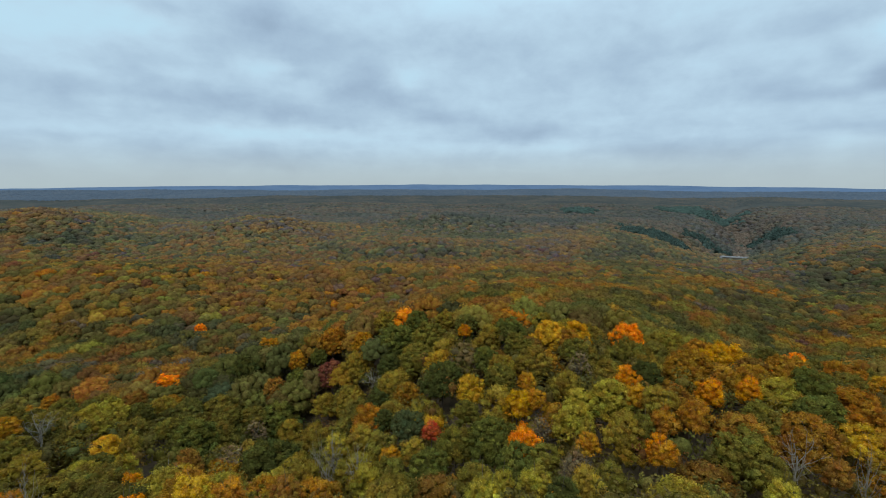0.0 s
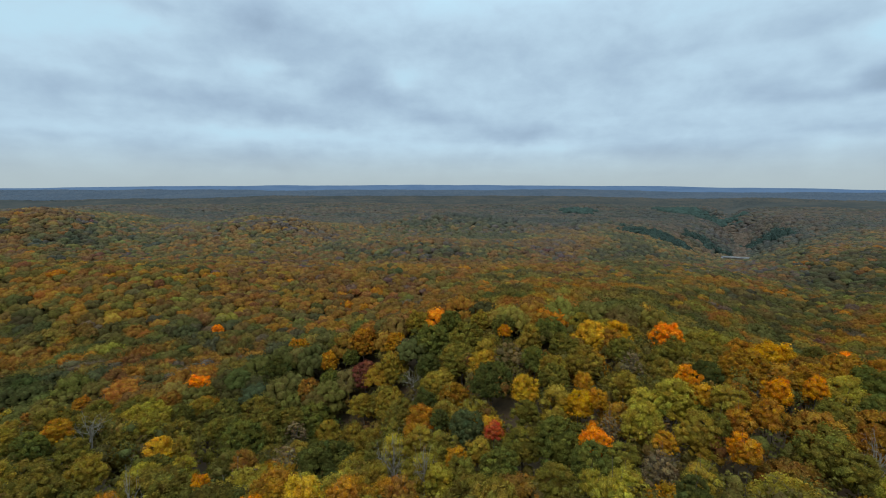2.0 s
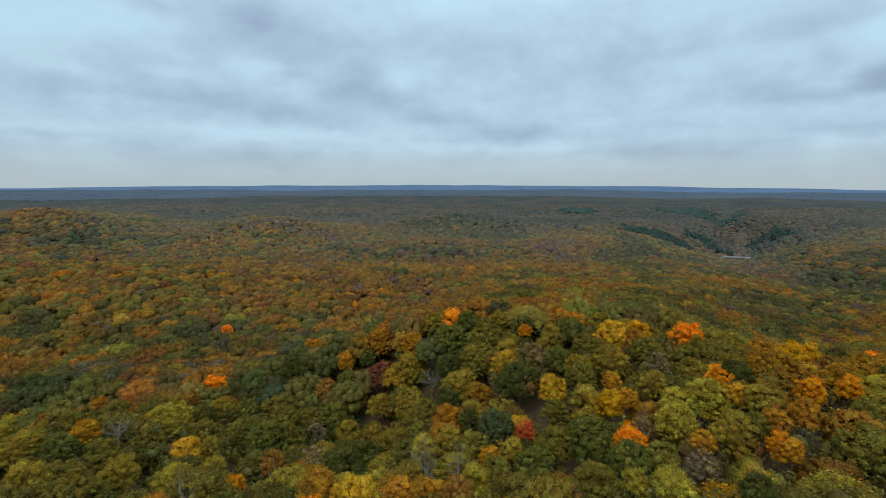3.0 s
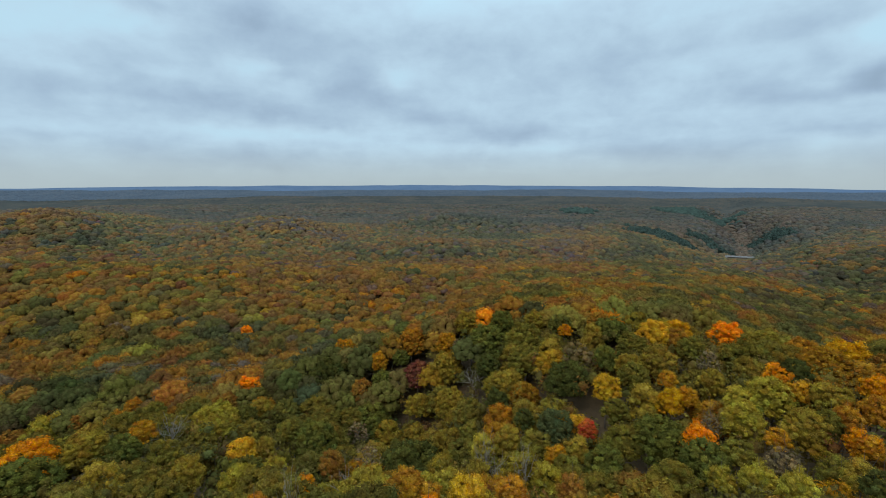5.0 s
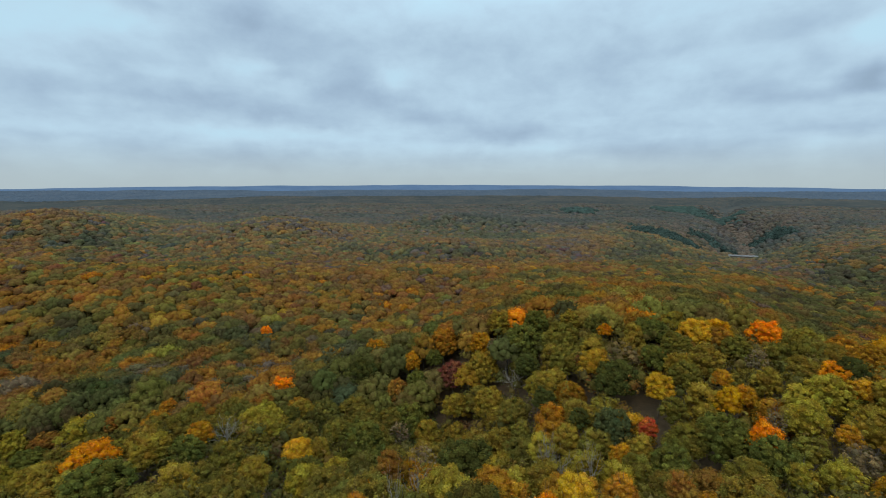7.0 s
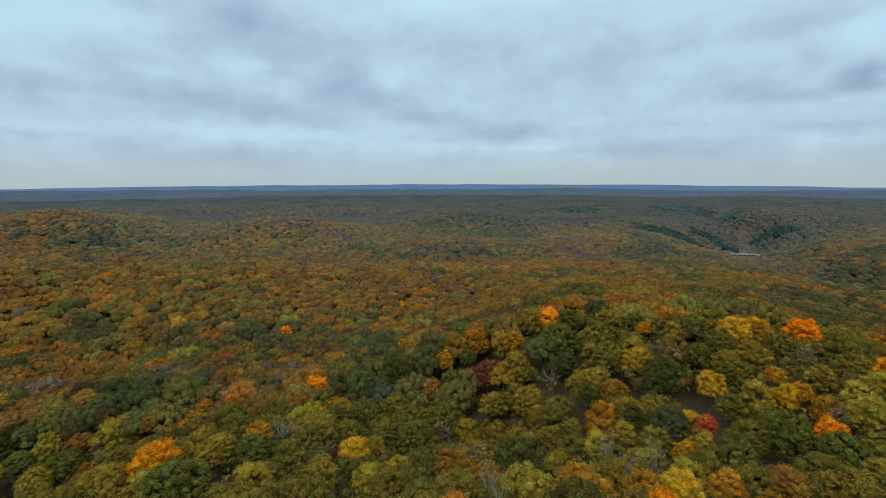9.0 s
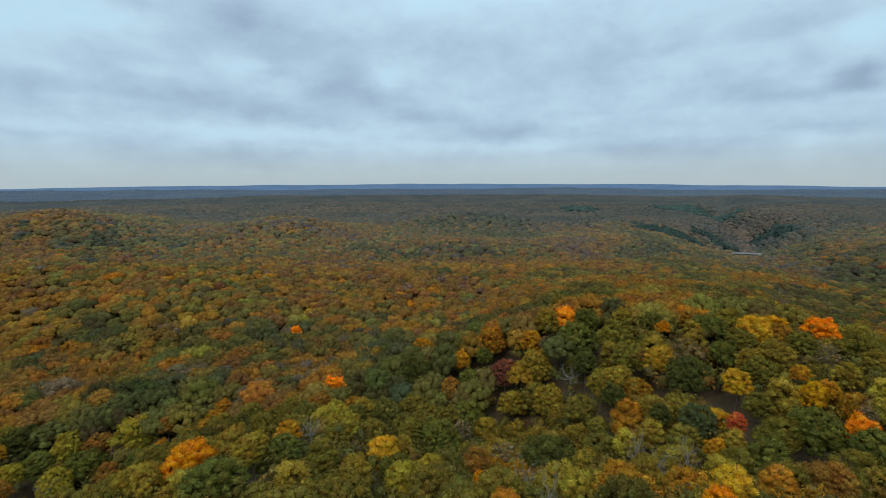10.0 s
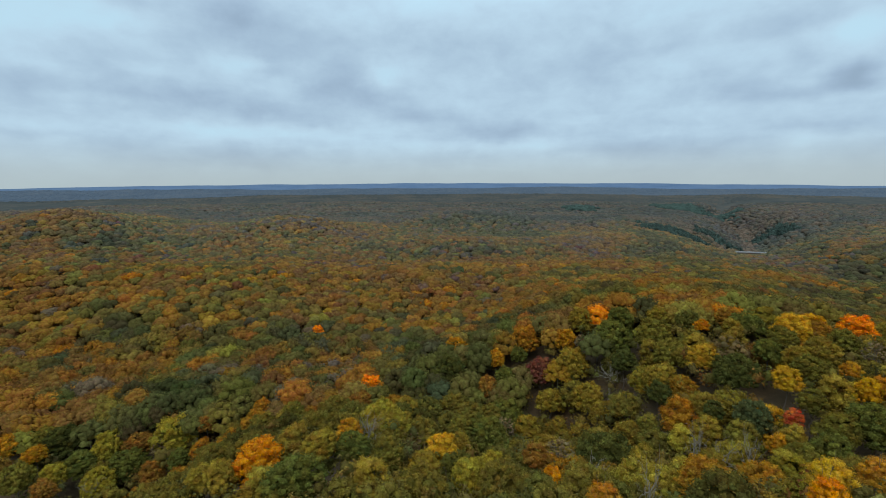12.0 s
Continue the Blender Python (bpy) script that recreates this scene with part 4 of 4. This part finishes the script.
pick, size = choose_colours(x, y), rng.uniform(6.2, 9.8, len(x)) * (1 - 0.1 * smooth(y, 230, 400))
for name, part_of, shapes, label in (("slope_woods", y < 280 + 40 * smooth(x, -80, -20), close, "autumn woods of green, gold and rust crowns on the slopes of the spur"), ("hollow_woods", y >= 280 + 40 * smooth(x, -80, -20), mid, "mixed autumn woods of olive, gold and rust crowns across the hollow")):
    woods(name, x[part_of], y[part_of], size[part_of], pick[part_of], shapes, mid_pines, label, 0.7 if shapes is close else 0.6, posts=True, leaves=SLOPE_LEAVES if shapes is close else CANOPY_LEAVES)

# the undergrowth between the trunks
x, y = (np.concatenate(q) for q in zip(lattice(44, 165, 6.4, 8), lattice(165, 430, 9.2, 8)))
low = [simple_crown(450 + k, 1, 30, 1.0, 110, 0.095, -0.2, 0.55) for k in range(4)]
pick = choose_colours(x, y)
pick = np.where(np.isin(pick, [HUES.index(c) for c in (DARK_GREEN, GREEN, OLIVE, BROWN, OLIVE_GOLD)]), pick, HUES.index(OLIVE))
woods("undergrowth", x, y, rng.uniform(2.8, 4.8, len(x)) * (1 + 0.25 * smooth(y, 165, 300)), pick, low, low, "lower trees and brush in olive and brown between the trunks", np.where(y < 165, 1.8, 1.6), leaves=SLOPE_LEAVES)

x, y = lattice(MID_EDGE, FAR_EDGE, 9.8, 20)
far = [lobed_crown(500 + k, 6 + k % 2, (0.56, 0.66, 0.52, 0.62)[k % 4], 50, 0.06, 0.92, -0.45) for k in range(8)]
further = [lobed_crown(520 + k, 4 + k % 2, (0.48, 0.56, 0.44, 0.52)[k % 4], 10, 0.085, 1.0, -0.5) for k in range(8)]
far_pines = [lobed_crown(530 + k, 9, 1.2, 60, 0.12, 0.8, -0.5) for k in range(3)]
pick, size = choose_colours(x, y), rng.uniform(6.6, 10.6, len(x))
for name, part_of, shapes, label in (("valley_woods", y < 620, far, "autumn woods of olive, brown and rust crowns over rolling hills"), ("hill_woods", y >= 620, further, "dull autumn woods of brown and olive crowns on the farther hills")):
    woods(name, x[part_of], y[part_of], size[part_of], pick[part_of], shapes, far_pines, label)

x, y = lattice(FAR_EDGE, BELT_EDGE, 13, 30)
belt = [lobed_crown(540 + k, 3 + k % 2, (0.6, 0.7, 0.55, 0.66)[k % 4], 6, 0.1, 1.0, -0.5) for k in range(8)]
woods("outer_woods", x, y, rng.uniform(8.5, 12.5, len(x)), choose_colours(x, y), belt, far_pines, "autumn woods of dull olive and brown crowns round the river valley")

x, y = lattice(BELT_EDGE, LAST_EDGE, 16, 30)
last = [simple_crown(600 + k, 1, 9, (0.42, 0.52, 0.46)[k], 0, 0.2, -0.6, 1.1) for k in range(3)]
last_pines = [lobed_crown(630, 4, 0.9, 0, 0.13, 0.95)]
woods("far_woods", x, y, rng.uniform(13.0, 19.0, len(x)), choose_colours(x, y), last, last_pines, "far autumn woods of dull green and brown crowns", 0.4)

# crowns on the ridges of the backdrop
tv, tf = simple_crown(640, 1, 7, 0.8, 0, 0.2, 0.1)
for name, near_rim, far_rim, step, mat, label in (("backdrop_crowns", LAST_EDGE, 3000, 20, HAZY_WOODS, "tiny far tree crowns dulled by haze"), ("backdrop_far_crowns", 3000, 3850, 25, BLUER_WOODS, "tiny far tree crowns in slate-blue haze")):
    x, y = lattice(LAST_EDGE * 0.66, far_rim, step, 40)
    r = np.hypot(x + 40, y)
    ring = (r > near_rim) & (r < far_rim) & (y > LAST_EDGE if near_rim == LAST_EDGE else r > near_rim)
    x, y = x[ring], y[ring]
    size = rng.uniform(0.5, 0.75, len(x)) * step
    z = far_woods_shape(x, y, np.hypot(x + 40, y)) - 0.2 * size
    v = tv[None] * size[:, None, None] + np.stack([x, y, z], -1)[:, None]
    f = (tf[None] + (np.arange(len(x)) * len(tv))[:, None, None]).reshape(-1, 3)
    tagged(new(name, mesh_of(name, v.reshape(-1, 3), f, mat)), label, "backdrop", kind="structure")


# the same woods go on below and behind the eye
xs, ys = np.meshgrid(np.arange(-270, 190, 7.9), np.arange(-125, 33, 6.9))
x, y = xs.ravel() + rng.normal(size=xs.size) * 1.9, ys.ravel() + rng.normal(size=xs.size) * 1.9
below = (x > -140) & (x < 55) & (y > -32)
thinned = rng.random(len(x)) < 0.55
under = [lobed_crown(700 + k, 9 + k % 3, (0.85, 1.0, 0.75, 0.9)[k % 4], 170, 0.09, 0.8, -0.2) for k in range(6)]
outer = [lobed_crown(720 + k, 5, (0.8, 0.95, 0.7)[k], 50, 0.14, 0.95) for k in range(3)]
size = rng.uniform(4.8, 7.0, len(x))
for name, part_of, grown, shapes, label in (("home_woods", below, 1.0, under, "autumn woods of green, gold and rust crowns on the hilltop"), ("back_woods", ~below & thinned, 1.35, outer, "autumn woods of green, gold and rust crowns behind the hilltop")):
    woods(name, x[part_of], y[part_of], size[part_of] * grown, choose_colours(x[part_of], y[part_of]), shapes, shapes, label, 0.5, posts=True)



# ---------------------------------------------------------------- the bridge over the valley floor
def part(name, bm, mat, parent, label=""):
    me = bpy.data.meshes.new(name)
    bm.normal_update()
    bm.to_mesh(me)
    bm.free()
    me.materials.append(mat)
    ob = new(name, me)
    ob.parent = parent
    return tagged(ob, label)


def block(size, middle, bevel=0.04):
    bm = bmesh.new()
    bmesh.ops.create_cube(bm, size=1)
    bmesh.ops.scale(bm, vec=size, verts=bm.verts)
    bmesh.ops.bevel(bm, geom=bm.edges[:], offset=bevel, segments=1, affect="EDGES")
    bmesh.ops.translate(bm, vec=middle, verts=bm.verts)
    return bm


span = float(np.linalg.norm(BRIDGE_B - BRIDGE_A))
heading = math.atan2(BRIDGE_B[1] - BRIDGE_A[1], BRIDGE_B[0] - BRIDGE_A[0])
middle = (BRIDGE_A + BRIDGE_B) / 2
floor_under = float(ground_height(*middle))
bridge = new("road_bridge")
bridge.matrix_basis = pose(middle[0], middle[1], floor_under, 0, 0, math.degrees(heading))
tall = DECK - floor_under
part("deck", block((span + 4, 9.5, 0.9), (0, 0, tall - 0.45)), CONCRETE, bridge, "pale concrete road deck")
part("roadway", block((span + 4, 8.2, 0.1), (0, 0, tall + 0.054)), ASPHALT, bridge, "worn asphalt roadway")
for side in (-1, 1):
    part("girder", block((span, 0.5, 1.4), (0, side * 3.4, tall - 1.61)), RUSTY_STEEL, bridge, "dark weathered steel girder")
    part("parapet", block((span + 4, 0.35, 0.6), (0, side * 4.45, tall + 0.31)), CONCRETE, bridge, "white concrete parapet")
    part("rail", block((span + 4, 0.12, 0.12), (0, side * 4.45, tall + 0.95)), STEEL, bridge, "pale painted steel rail")
    for k in range(13):
        part("rail_post", block((0.14, 0.12, 0.4), (-span / 2 + span * k / 12, side * 4.45, tall + 0.76)), STEEL, bridge)
for k in (-0.22, 0.22):
    part("pier", block((1.3, 7.0, tall - 1.2), (span * k, 0, (tall - 2.4) / 2 - 0.6), 0.15), CONCRETE, bridge, "pale concrete pier")
for k in (-1, 1):
    part("abutment", block((3.0, 9.5, tall - 0.9), (k * (span / 2 + 1.0), 0, (tall - 0.9) / 2 - 0.5), 0.15), CONCRETE, bridge)
tagged(bridge, "pale concrete road bridge with white parapets crossing a brown valley floor", "bridge")
